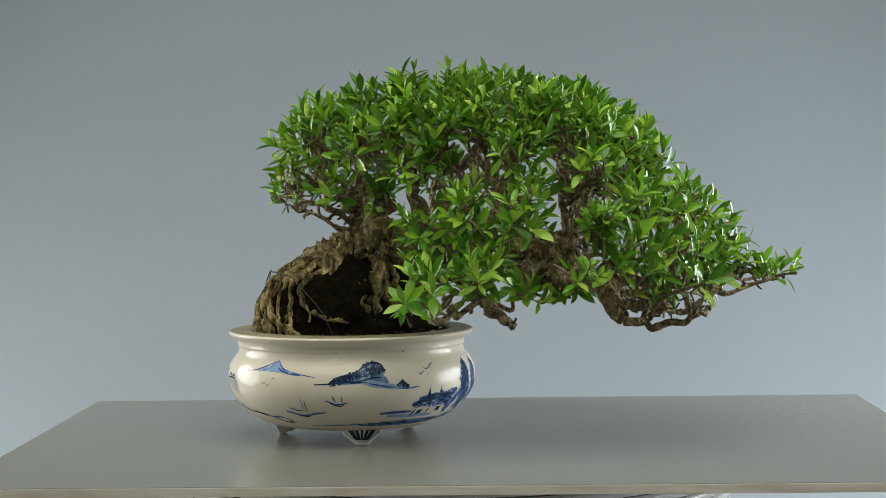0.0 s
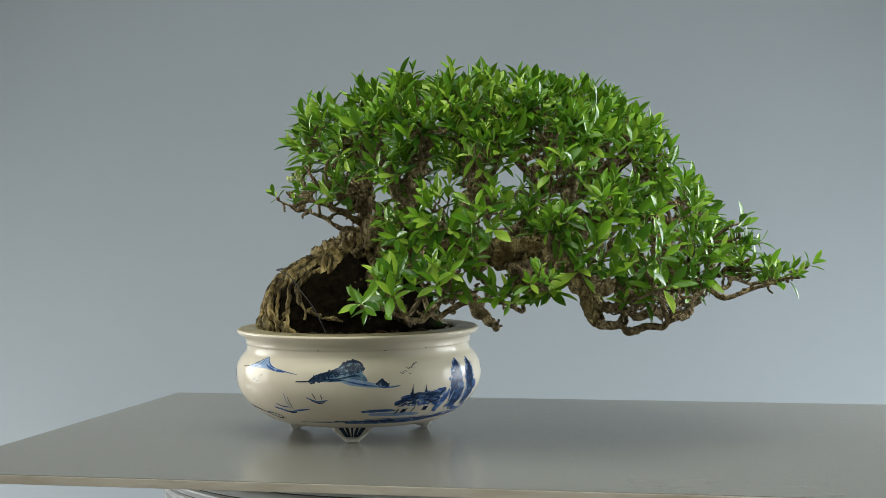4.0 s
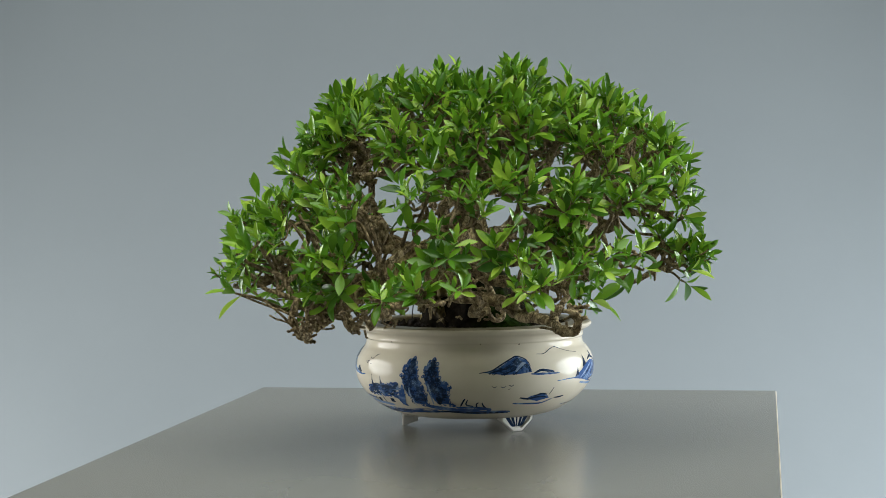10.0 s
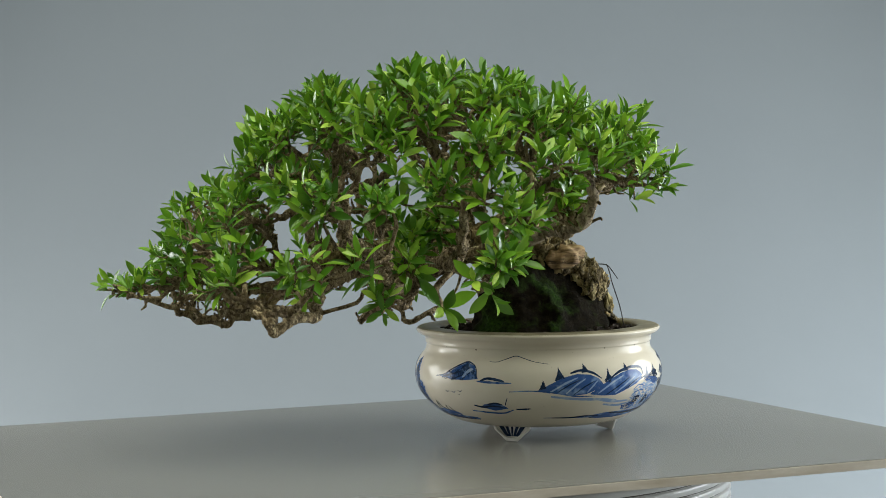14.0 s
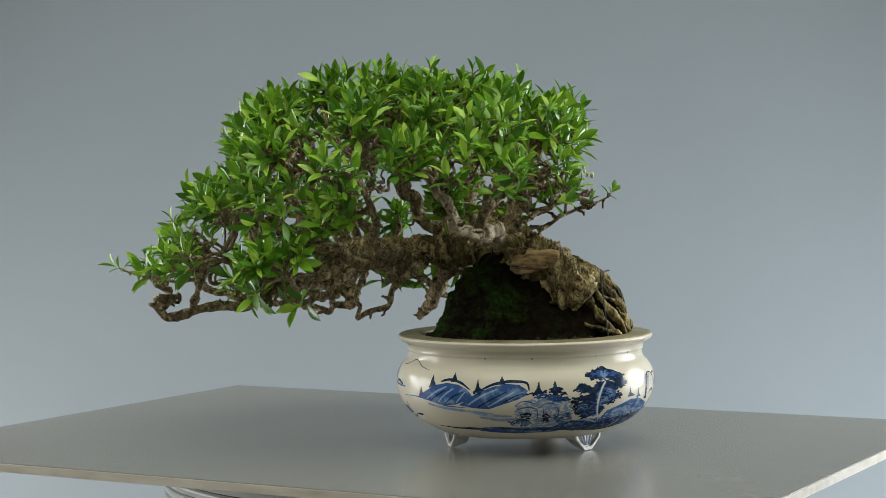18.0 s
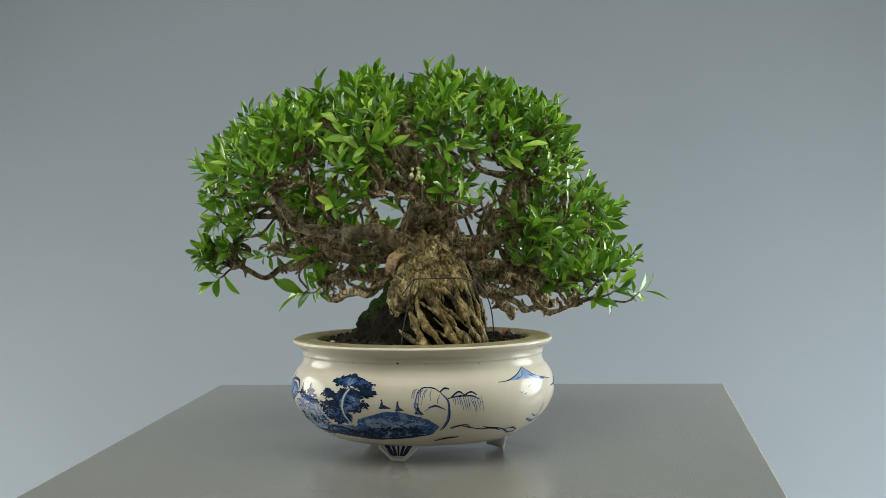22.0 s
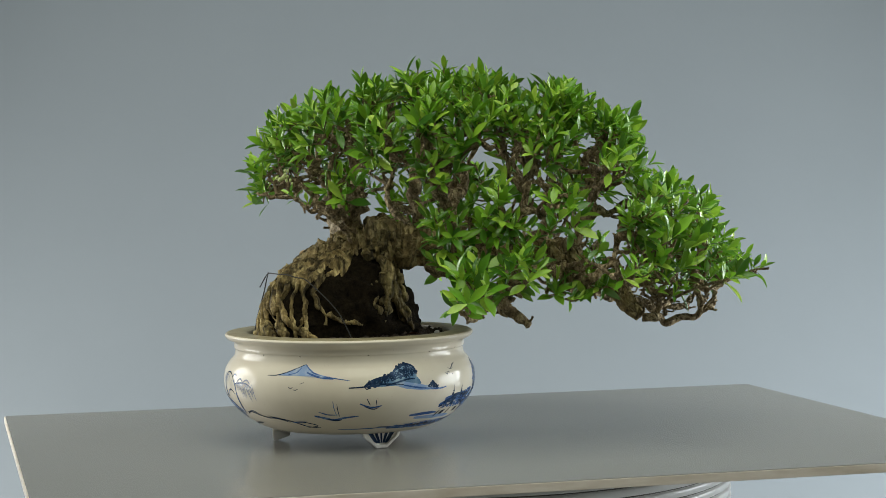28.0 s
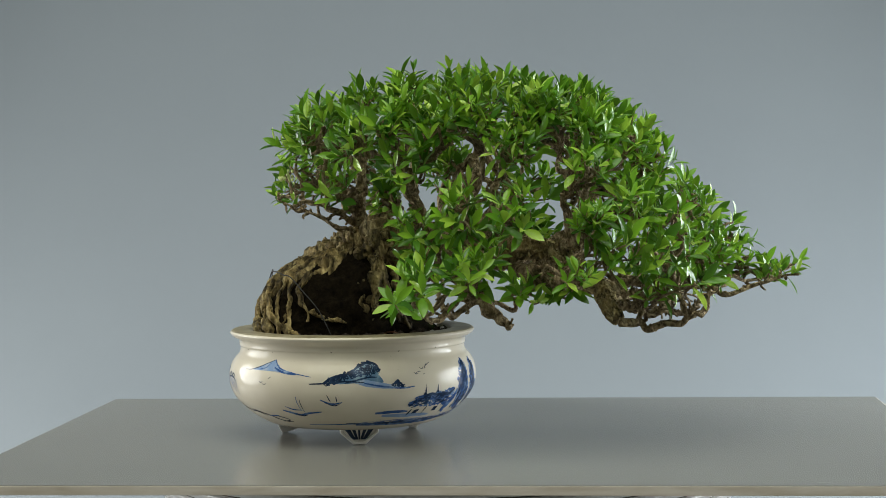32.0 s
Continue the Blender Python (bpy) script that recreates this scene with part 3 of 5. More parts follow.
motif("painted_cypress", (
    ("fill", COBALT, 0, ((-16.3, 56), (-14.7, 67), (-11.9, 73), (-10.3, 66), (-9.2, 57), (-5.2, 48), (-6.5, 38), (-5.3, 31), (-12.3, 31.5), (-15, 42))),
    ("loops", COBALT, 0.7, ((-17.3, 57.9), (-15.7, 69), (-11.9, 74.8), (-9.7, 69.6), (-9, 59.4), (-3.8, 49.5), (-5.5, 37.7), (-3.3, 29.3), (-11.3, 30.3), (-15.4, 41.3))),
    ("loops", INK, 0.6, ((-16.6, 60.1), (-12.1, 73.1), (-9.6, 57.2), (-5.9, 40.2), (-11, 32.1))),
    ("line", WASH, 1.4, ((-14.4, 30.6), (-14.3, 43.6), (-14.9, 50.8))),
))
motif("painted_tuft", (
    ("line", INK, 1.4, ((-0.4, 28.9), (1.2, 33.7), (2.4, 37))),
    ("line", INK, 1.2, ((8.3, 27.5), (7.9, 31.1), (9.1, 32.9))),
    ("line", COBALT, 1.6, ((-2.8, 27.7), (6.8, 27.7), (15.8, 26.1))),
))
motif("painted_bird", (
    ("line", INK, 0.5, ((-56.1, 68.6), (-54.8, 66.9), (-53.8, 67.9))),
    ("line", INK, 0.5, ((-52.9, 72.7), (-51.5, 71), (-50.4, 72.8))),
    ("line", INK, 0.5, ((-49.9, 72.4), (-48.9, 74.1), (-48, 75.5))),
    ("line", INK, 0.5, ((-51.6, 66.2), (-50.5, 66.7))),
))
motif("painted_mountain", (
    ("fill", COBALT, 0, ((11.1, 62), (18.2, 66), (22.5, 71.4), (27.5, 75.8), (32.1, 72.8), (33.7, 65.7), (34.4, 61.3), (27.3, 59.7), (20.6, 59.5))),
    ("loops", INK, 0.6, ((12.3, 61.2), (20.5, 67.7), (27.6, 73.6), (32.8, 68.6), (33.7, 61.1), (21.7, 59.5))),
    ("line", INK, 1.0, ((9.2, 61.6), (14.7, 63.6), (19.3, 68.7), (23.6, 73.1), (27.7, 76), (32.1, 72.8), (33.9, 66.4))),
    ("line", INK, 1.4, ((13.5, 61.3), (20.5, 64.8), (26.1, 68.5))),
    ("line", INK, 1.1, ((19.4, 59.4), (25.1, 63.4), (29.5, 66.8))),
    ("line", WASH, 2.2, ((26.2, 62.3), (29.5, 68.5), (31.6, 70))),
    ("line", INK, 2.0, ((35.5, 59.7), (39.3, 62.3), (44.7, 60.8), (46.9, 59.8))),
    ("line", COBALT, 1.6, ((33.9, 59.3), (41.4, 58.7), (50.2, 58.3))),
))
motif("painted_bird", (
    ("line", INK, 0.6, ((15, 49.1), (16.3, 47.8), (17.3, 48.8))),
    ("line", INK, 0.6, ((19.1, 48.4), (20.5, 47.6), (21.7, 49))),
    ("line", INK, 0.6, ((23.1, 49.6), (24.4, 48.7), (25.6, 50.1))),
    ("line", INK, 0.5, ((22.9, 45.3), (23.9, 46.3))),
))
motif("painted_boat", (
    ("fill", COBALT, 0, ((33.4, 34.9), (35.8, 37.9), (40.4, 39.2), (45.1, 37.6), (47.7, 34.4), (40.6, 31.7))),
    ("line", INK, 1.6, ((29.7, 36.4), (34.6, 34.9), (39.3, 36.3), (45.2, 35.6))),
    ("line", COBALT, 1.4, ((27, 30.7), (35.7, 29.7), (44.4, 29.5), (50.3, 33.2))),
    ("line", INK, 1.4, ((37.6, 37.8), (41.6, 39.2), (45.1, 38.1))),
    ("line", INK, 0.8, ((46.5, 37.5), (47.2, 41.3), (48, 44.7))),
    ("line", INK, 1.4, ((51.4, 33.7), (55.2, 33.9), (58.6, 34.5))),
))
motif("painted_far_ridge", (
    ("line", INK, 0.5, ((38.9, 77), (42.9, 76.9), (46.6, 79.2), (51.6, 82.2), (56.4, 79.5), (60.9, 77.1), (67.3, 75.2))),
))
motif("painted_shore", (
    ("line", COBALT, 3.4, ((-19.7, 29.1), (-5.6, 25.4), (9.5, 22.6), (27.8, 22.1))),
    ("line", INK, 1.8, ((-11.7, 23.4), (5.7, 21.6), (26.9, 21))),
    ("line", INK, 1.2, ((3.6, 35.9), (2.7, 30.7), (6.3, 29.1))),
    ("line", INK, 1.2, ((10.7, 32.7), (11.6, 29.2), (13.2, 26.8))),
    ("line", COBALT, 0.8, ((64.4, 24.6), (75.8, 24.5), (92.9, 24), (106.7, 27.2))),
))
motif("painted_hill", (
    ("fill", COBALT, 0, ((61.8, 51.9), (67.6, 57.7), (73.2, 63.3), (79.7, 66.1), (85.7, 65.1), (89.8, 61.5), (92.3, 55.6), (89, 51.2), (84.2, 47.6), (77.7, 46.1), (71.2, 48.9))),
    ("fill", COBALT, 0, ((85.4, 47.1), (91.4, 54.5), (95.8, 59.9), (101.9, 64.6), (107.9, 67), (112.8, 66), (116.2, 61.4), (115.7, 57.4), (111.8, 53.3), (105.8, 49.1), (99.4, 44.6), (91.9, 45.1))),
    ("line", INK, 1.8, ((76.4, 66.9), (81.3, 69.1), (86.9, 66.7), (91.3, 61.2))),
    ("line", INK, 2.0, ((95.8, 60.7), (100.9, 65.8), (105.9, 68.3), (110.8, 69.1), (115.8, 67.6), (116.9, 61.2))),
    ("line", WASH, 1.5, ((66.6, 49.4), (73.8, 57.6), (79.8, 62.9))),
    ("line", WASH, 1.3, ((74, 47.6), (78.9, 55.9), (83.5, 61.7))),
    ("line", WASH, 1.2, ((84.3, 49), (87.2, 55.2), (89.3, 59.4))),
    ("line", WASH, 1.5, ((89.8, 47.5), (96.8, 56.4), (103.4, 62.3))),
    ("line", WASH, 1.4, ((99, 46.6), (105.9, 54.7), (110.8, 60.4))),
    ("line", WASH, 1.3, ((107.8, 52.3), (111.8, 56.8), (114.7, 60.4))),
    ("line", INK, 0.9, ((77.7, 46.9), (82.9, 54.3), (88, 59.3))),
    ("line", INK, 0.9, ((70.6, 50), (76.1, 56.7), (80.7, 60.6))),
    ("line", INK, 1.0, ((94.2, 45.8), (100.8, 53.3), (107.4, 60.4))),
    ("line", INK, 1.0, ((104.8, 49.7), (109.8, 55.2), (114.3, 59.2))),
    ("line", COBALT, 1.0, ((49.1, 50.6), (59.9, 51.5), (71.2, 48.9), (78.9, 45.8), (88.6, 45.3))),
    ("line", WASH, 2.0, ((67.7, 46.2), (78.4, 43.5), (90.3, 41.9), (101.1, 40.1))),
    ("line", WASH, 1.8, ((88.1, 42.6), (98.8, 38.7), (109.4, 38.2))),
    ("line", WASH, 1.8, ((94.1, 36.6), (103.8, 34.4), (110.4, 36))),
))
motif("painted_pine", (
    ("fill", INK, 0, ((62.4, 52.4), (63.5, 57.4), (64.2, 61.3), (65.1, 57.6), (65.6, 53.7))),
))
motif("painted_pine", (
    ("fill", INK, 0, ((69.3, 60.2), (70.5, 66.6), (71.1, 72.4), (72.7, 66.4), (74, 62.7))),
))
motif("painted_pine", (
    ("fill", INK, 0, ((81.5, 67), (82.4, 70.5), (83, 75.2), (84.2, 70.6), (85.8, 67.2))),
))
motif("painted_pine", (
    ("fill", INK, 0, ((93.1, 58.4), (94.1, 63.7), (94.7, 70.6), (95.6, 63.7), (97.4, 60.5))),
))
motif("painted_pine", (
    ("fill", INK, 0, ((103.2, 66.1), (104.3, 69.3), (105.3, 73.3), (106.2, 69.3), (107.3, 66.3))),
))
motif("painted_pine", (
    ("fill", INK, 0, ((118.2, 58.1), (119.9, 62.6), (121.1, 69.1), (121.7, 62.4), (122.8, 57.7))),
))
motif("painted_pine", (
    ("fill", INK, 0, ((125.2, 58.9), (126.8, 63.9), (127.9, 69.7), (128.7, 63.7), (131.4, 58.3))),
))
motif("painted_bush", (
    ("dabs", INK, 1.3, ((92.6, 58.1), (94.7, 63.5), (97, 61), (95.8, 57.5))),
    ("dabs", INK, 1.3, ((115.7, 58), (118.7, 60.3), (121.6, 59.2), (124.6, 62.1), (129.6, 63.4), (133.1, 59.5), (134.2, 52.3), (129.6, 51.6), (124, 57.7), (120.6, 55.2))),
    ("dabs", COBALT, 1.2, ((117.6, 55.9), (121.5, 57.9), (125.5, 57.7), (131.6, 53.5), (129.6, 51.2))),
))
motif("painted_town", (
    ("dabs", WASH, 1.3, ((111.7, 48.2), (117.6, 53.3), (125.5, 56), (133.7, 51.3), (136.7, 40.3), (134, 29.3), (117.9, 28), (110.3, 35))),
    ("line", COBALT, 0.9, ((110.7, 47.8), (114.2, 51.9), (119.1, 50.1))),
    ("line", COBALT, 0.9, ((111.6, 44.8), (115.7, 46.5), (120.1, 45.5))),
    ("line", COBALT, 0.9, ((121.1, 45.9), (124.6, 50.3), (130.2, 47.9))),
    ("line", COBALT, 0.8, ((125.5, 56.4), (130.5, 55.3), (134.8, 49.1))),
    ("line", INK, 1.0, ((112.6, 40), (116.2, 41.2), (118.2, 39.4))),
    ("line", COBALT, 0.7, ((120.2, 44.8), (120.5, 36.1))),
    ("line", COBALT, 0.7, ((122.9, 44.7), (123.2, 35.9))),
    ("line", COBALT, 0.7, ((129.2, 45.8), (130, 38.3))),
    ("dabs", INK, 1.1, ((113.6, 39.5), (116.7, 41.2), (118.2, 36.8), (115.6, 33.2), (113, 34.6))),
    ("dabs", INK, 1.1, ((122.4, 38.8), (124.9, 41.3), (126.7, 36.8), (124.9, 32.3), (122.9, 34.3))),
    ("dabs", COBALT, 1.0, ((106.9, 33.1), (112.5, 35.5), (118.9, 33.1), (115.6, 29), (108.8, 28.5))),
    ("dabs", COBALT, 1.0, ((127.1, 38.6), (134.5, 40.6), (138, 33), (131.7, 29))),
))
motif("painted_shore", (
    ("line", INK, 1.2, ((69.3, 24.6), (79.1, 24.3), (88.5, 25.4), (96, 24.5))),
    ("fill", COBALT, 0, ((87.1, 24.8), (98.5, 27.6), (110.7, 26.7), (126.3, 26.7), (137.2, 28.9), (147.7, 34.1), (141.9, 26.2), (128.5, 22.2), (109.1, 21), (95.8, 21.9))),
    ("line", INK, 2.0, ((90.7, 23.4), (107.5, 22.7), (127.6, 23.9), (141.2, 27.3))),
))
motif("painted_umbrella_pine", (
    ("fill", INK, 0, ((141.4, 71.5), (144.8, 74.5), (149.5, 75.7), (152.6, 77.4), (156.8, 75.6), (163.5, 70.3), (159.8, 68.9), (155, 68.1), (150.8, 68.9), (145.7, 69.3))),
    ("dabs", INK, 1.5, ((139.9, 71), (143.8, 74.9), (152.6, 78.3), (164.7, 69.9), (157.6, 67.3), (145.7, 68.3))),
    ("fill", INK, 0, ((136.9, 61.6), (139.2, 64.8), (143.1, 63.8), (145.5, 60.8), (144, 58), (139.7, 58.3))),
    ("dabs", INK, 1.3, ((135.8, 61.2), (139.7, 65.8), (146.1, 60.9), (143.1, 56.6), (138.9, 57.2))),
    ("fill", INK, 0, ((156.4, 66.7), (161, 67.5), (164.6, 63.5), (160.9, 61), (156.8, 61.9))),
    ("dabs", INK, 1.3, ((155.5, 66.7), (161.5, 68.5), (165.8, 63.2), (160, 59.7))),
    ("fill", INK, 0, ((144, 56.6), (147, 65.2), (152.5, 67.2), (156.5, 65), (157.1, 55.5), (159.2, 52.7), (156.2, 48.9), (151.5, 46.2), (146.4, 47.7), (141.3, 49.8), (136.3, 53.7), (140.5, 55.1))),
    ("dabs", INK, 1.4, ((143.1, 56.6), (147.4, 66.1), (156.7, 65), (161.3, 52.2), (155.8, 46.6), (143.8, 46.8), (134.4, 53.5))),
    ("dabs", COBALT, 1.1, ((143, 72.5), (149.1, 74.9), (157, 74.6), (161.2, 70.5), (150.8, 69.9))),
    ("dabs", COBALT, 1.0, ((145.7, 54.8), (149.9, 61.8), (156.6, 58.1), (156.6, 49.3), (147.3, 48.6))),
    ("fill", COBALT, 0, ((137.3, 48.9), (142.2, 50.9), (149, 47.3), (152.4, 43.5), (150.6, 36.4), (143.2, 35.4), (138.2, 41.5))),
    ("dabs", INK, 1.4, ((135.2, 51), (143, 49.5), (151.5, 43.9), (149.7, 36.4), (142.2, 34.4), (137.1, 40))),
    ("line", WASH, 2.0, ((151.8, 66.5), (149.4, 60.4), (147.7, 49.5), (148.7, 39.8), (151.7, 31.1))),
    ("line", GLEAM, 0.9, ((151.6, 66.2), (149.2, 59.7), (147.8, 49.5), (148.8, 40.2), (151.5, 32.3))),
))
motif("painted_bank", (
    ("fill", COBALT, 0, ((127.4, 25.7), (135.2, 32.4), (143.1, 34), (151.5, 30.7), (154.2, 40.1), (161.1, 44.2), (168, 48.1), (175.4, 47.3), (185.6, 41.3), (191.3, 34.2), (188.3, 26.8), (173.8, 24.5), (157.8, 22.9), (141.9, 23.1))),
    ("dabs", INK, 1.5, ((130.6, 25.6), (138.9, 30.6), (152.4, 29.1), (161.9, 32.8), (176.5, 34.3), (188.4, 32.4), (180.2, 25.7), (157.8, 22.9), (139.7, 23))),
    ("dabs", WASH, 1.1, ((152.4, 36.3), (161.3, 41.2), (170.1, 44.2), (180, 42.9), (187.9, 36.4), (176.5, 34.3), (161.8, 33.8))),
    ("dabs", COBALT, 1.3, ((163.8, 43.3), (173.5, 47.5), (185.5, 42), (178.8, 37.8))),
    ("line", WASH, 1.4, ((135.8, 30), (141.2, 33.3), (146.7, 32), (151.5, 29.3))),
    ("line", WASH, 1.2, ((175.2, 35.2), (179.9, 37.7), (186.1, 35.1))),
    ("line", INK, 2.0, ((101.9, 27), (113.8, 25.3), (127.2, 25.3), (142, 24), (157.9, 22), (174.2, 23.6), (187.1, 26.7))),
    ("line", INK, 1.6, ((127.7, 26.6), (137.1, 31.7), (144.7, 30.7))),
))
motif("painted_pine", (
    ("fill", INK, 0, ((165.2, 50.3), (166.2, 54.3), (166.6, 59.1), (167.4, 53.8), (170.9, 50.8))),
))
motif("painted_pine", (
    ("fill", INK, 0, ((172.2, 48.6), (172.8, 53), (173.2, 58), (174.1, 52.3), (176.2, 49))),
))
motif("painted_pine", (
    ("fill", INK, 0, ((-179.8, 45.8), (-179, 50.3), (-178.5, 54.9), (-177.5, 49.5), (-175.8, 45.5))),
))
motif("painted_willow", (
    ("line", COBALT, 1.5, ((-168.5, 30.5), (-165.9, 38.6), (-165.4, 47), (-165.9, 56.9), (-168.8, 63.9))),
    ("line", INK, 0.9, ((-167.4, 30.9), (-165.2, 39), (-164.9, 47), (-165.6, 56))),
    ("line", INK, 0.9, ((-168.6, 63.9), (-171.3, 67.5), (-173.9, 68.6), (-176.7, 67.7), (-178.6, 62.6))),
    ("line", COBALT, 0.9, ((-178.6, 62.6), (-179.4, 55.7), (-179, 49.3), (-176.8, 44.8))),
    ("line", INK, 1.2, ((-165.9, 59), (-162.4, 60.4), (-158.9, 60.8), (-155.3, 60.1), (-152.4, 57.3))),
    ("line", COBALT, 0.9, ((-166.9, 49.5), (-170.2, 52.7), (-173.1, 51.6), (-175.7, 48.1))),
    ("line", INK, 1.0, ((-174, 51.6), (-171, 53.3), (-168.3, 50.6))),
    ("line", INK, 1.3, ((-169.2, 64.6), (-167.3, 67.6), (-165.1, 66.8))),
    ("line", INK, 1.2, ((-164.6, 59.9), (-161.4, 64.4), (-158.9, 61.5))),
    ("line", INK, 1.2, ((-159.3, 60.8), (-156.1, 63.8), (-153.4, 60.9))),
    ("line", COBALT, 1.1, ((-179.8, 51.2), (-179.4, 55.7), (-177.9, 53.9))),
    ("line", COBALT, 0.45, ((-164.6, 61.6), (-163.8, 58.4), (-163.4, 54.5))),
    ("line", COBALT, 0.45, ((-163.6, 60.7), (-162.8, 57.3), (-162.8, 53.2))),
    ("line", COBALT, 0.45, ((-162.7, 61.8), (-161.9, 58.1), (-161.5, 53.5))),
    ("line", COBALT, 0.45, ((-161.7, 61.4), (-160.9, 57.3), (-160.4, 52.3))),
    ("line", COBALT, 0.45, ((-160.8, 59.9), (-159.9, 54.9), (-159.1, 48.4))),
    ("line", COBALT, 0.45, ((-159.8, 61.4), (-158.9, 55.7), (-157.9, 48.7))),
    ("line", COBALT, 0.45, ((-158.8, 60.4), (-157.9, 54.6), (-157, 47.2))),
    ("line", COBALT, 0.45, ((-157.8, 61.4), (-157, 55.3), (-156.1, 47.8))),
    ("line", COBALT, 0.45, ((-156.8, 60.7), (-156, 57), (-155, 52.4))),
    ("line", COBALT, 0.45, ((-155.9, 60.3), (-154.9, 54.4), (-153.8, 46.9))),
    ("line", COBALT, 0.45, ((-154.9, 59.7), (-153.9, 53), (-153, 44.8))),
    ("line", COBALT, 0.45, ((-153.9, 59.4), (-152.9, 54.3), (-151.6, 47.9))),
    ("line", COBALT, 0.45, ((-152.8, 59.1), (-151.9, 55.1), (-151.6, 50.3))),
    ("line", COBALT, 0.45, ((-151.8, 60.3), (-150.8, 53.5), (-149.8, 45.1))),
    ("line", COBALT, 0.45, ((-179.4, 67.6), (-180.4, 64.2), (-180.9, 59.2))),
    ("line", COBALT, 0.45, ((-178.5, 67.9), (-179.6, 64.5), (-180, 59.2))),
    ("line", COBALT, 0.45, ((-177.7, 67.5), (-178.7, 62.4), (-179.1, 54.4))),
    ("line", COBALT, 0.45, ((-176.8, 66.8), (-177.9, 61.9), (-178, 54.2))),
    ("line", COBALT, 0.45, ((-176, 67.3), (-177, 64.4), (-177.2, 60.2))),
    ("line", COBALT, 0.45, ((-175.1, 66.8), (-176.2, 61.7), (-176.8, 53.7))),
    ("line", COBALT, 0.45, ((-174.3, 67.3), (-175.3, 64.2), (-175.6, 59.6))),
    ("line", COBALT, 0.5, ((-172.6, 66.7), (-173.3, 62.4), (-173, 57.3))),
    ("line", COBALT, 0.5, ((-169.3, 62.2), (-170.2, 58), (-170, 54.5))),
    ("line", INK, 0.9, ((-163.4, 32.1), (-159.3, 34.5), (-154.5, 32.4), (-149, 30))),
    ("line", INK, 1.0, ((-147.9, 29.8), (-142.3, 30.5), (-135.6, 26.9))),
    ("line", COBALT, 0.7, ((-134.3, 27.1), (-130.4, 27.9), (-125.8, 28.4))),
    ("line", INK, 1.3, ((-170.3, 20.4), (-164.5, 22.6), (-158.2, 23.8))),
))



def glaze_chips():
    rng = np.random.default_rng(17)
    for a in (-95, -150, -128, 172, 150, 96, 30, -40, -62, 118, 10, -175):
        h = 87.6 + rng.normal(0, 0.5)
        motif("glaze_chip", (("line", CHIP, rng.uniform(0.7, 1.3), ((a, h), (a + rng.uniform(0.3, 1.3), h + rng.normal(0, 0.25)))),))


glaze_chips()


def soil():
    rng = np.random.default_rng(3)
    t = thing("potting_soil", (*POT, 0.09), "dark damp crumbly soil filling the pot", "soil")
    v, f, rings, seg = [], [], 26, 96
    for i in range(rings):
        r = 0.0945 * i / (rings - 1)
        for k in range(seg):
            a = 2 * math.pi * k / seg
            p = Vector((POT[0] + r * math.cos(a), POT[1] + r * math.sin(a), 0))
            z = 0.0965 + 0.006 * noise.noise(p * 45) + 0.003 * noise.noise(p * 150) - 0.004 * (r / 0.0945) ** 6
            v.append((p.x, p.y, z))
    for i in range(rings - 1):
        f += [(i * seg + k, (i + 1) * seg + k, (i + 1) * seg + (k + 1) % seg, i * seg + (k + 1) % seg) for k in range(seg)]
    part("soil_bed", mesh_of("soil_bed", [(v, f)], SOIL), t)
    crumbs = []
    for _ in range(520):
        a, r = rng.uniform(0, 2 * math.pi), 0.092 * math.sqrt(rng.uniform(0.05, 1))
        s = rng.uniform(0.0012, 0.0036)
        bm = bmesh.new()
        bmesh.ops.create_icosphere(bm, subdivisions=1, radius=s)
        for q in bm.verts:
            q.co *= rng.uniform(0.6, 1.25)
            q.co += Vector((POT[0] + r * math.cos(a), POT[1] + r * math.sin(a), 0.0975 + s * 0.4))
        crumbs.append(([q.co[:] for q in bm.verts], [[w.index for w in g.verts] for g in bm.faces]))
        bm.free()
    tagged(part("loose_soil", mesh_of("loose_soil", crumbs, SOIL, False), t), kind="stuff")
    return t


SOIL_THING = soil()

# ================= the tree =================
TREE = thing("bonsai_tree", (-0.09, 0.018, 0.098), "old bonsai tree with furrowed trunk and dense glossy green leaves", "bonsai tree")


CORE = np.array((-0.088, 0.020, 0.092))


def core_point(a, h):
    """The mound's surface: a is the compass angle in degrees, h the height from 0 at the soil to 1 at the crest."""
    c, d = math.cos(math.radians(a)), math.sin(math.radians(a))
    rx = 0.088 * (1 - h ** 4.2) ** 0.62 * (1 - 0.04 * h) + 0.004 if c < 0 else 0.078 * (1 - 0.70 * h) * (1 - h ** 8) ** 0.5 + 0.004
    ry = 0.056 * (1 - h) + 0.006 if d > 0 else (0.053 - 0.012 * h) * (1 - h ** 5) ** 0.5 + 0.005
    return np.array((CORE[0] + rx * c + 0.016 * h * h, CORE[1] + ry * d + 0.33 * (1 - 0.5 * h) * rx * c - 0.004 * h, CORE[2] + 0.092 * h))


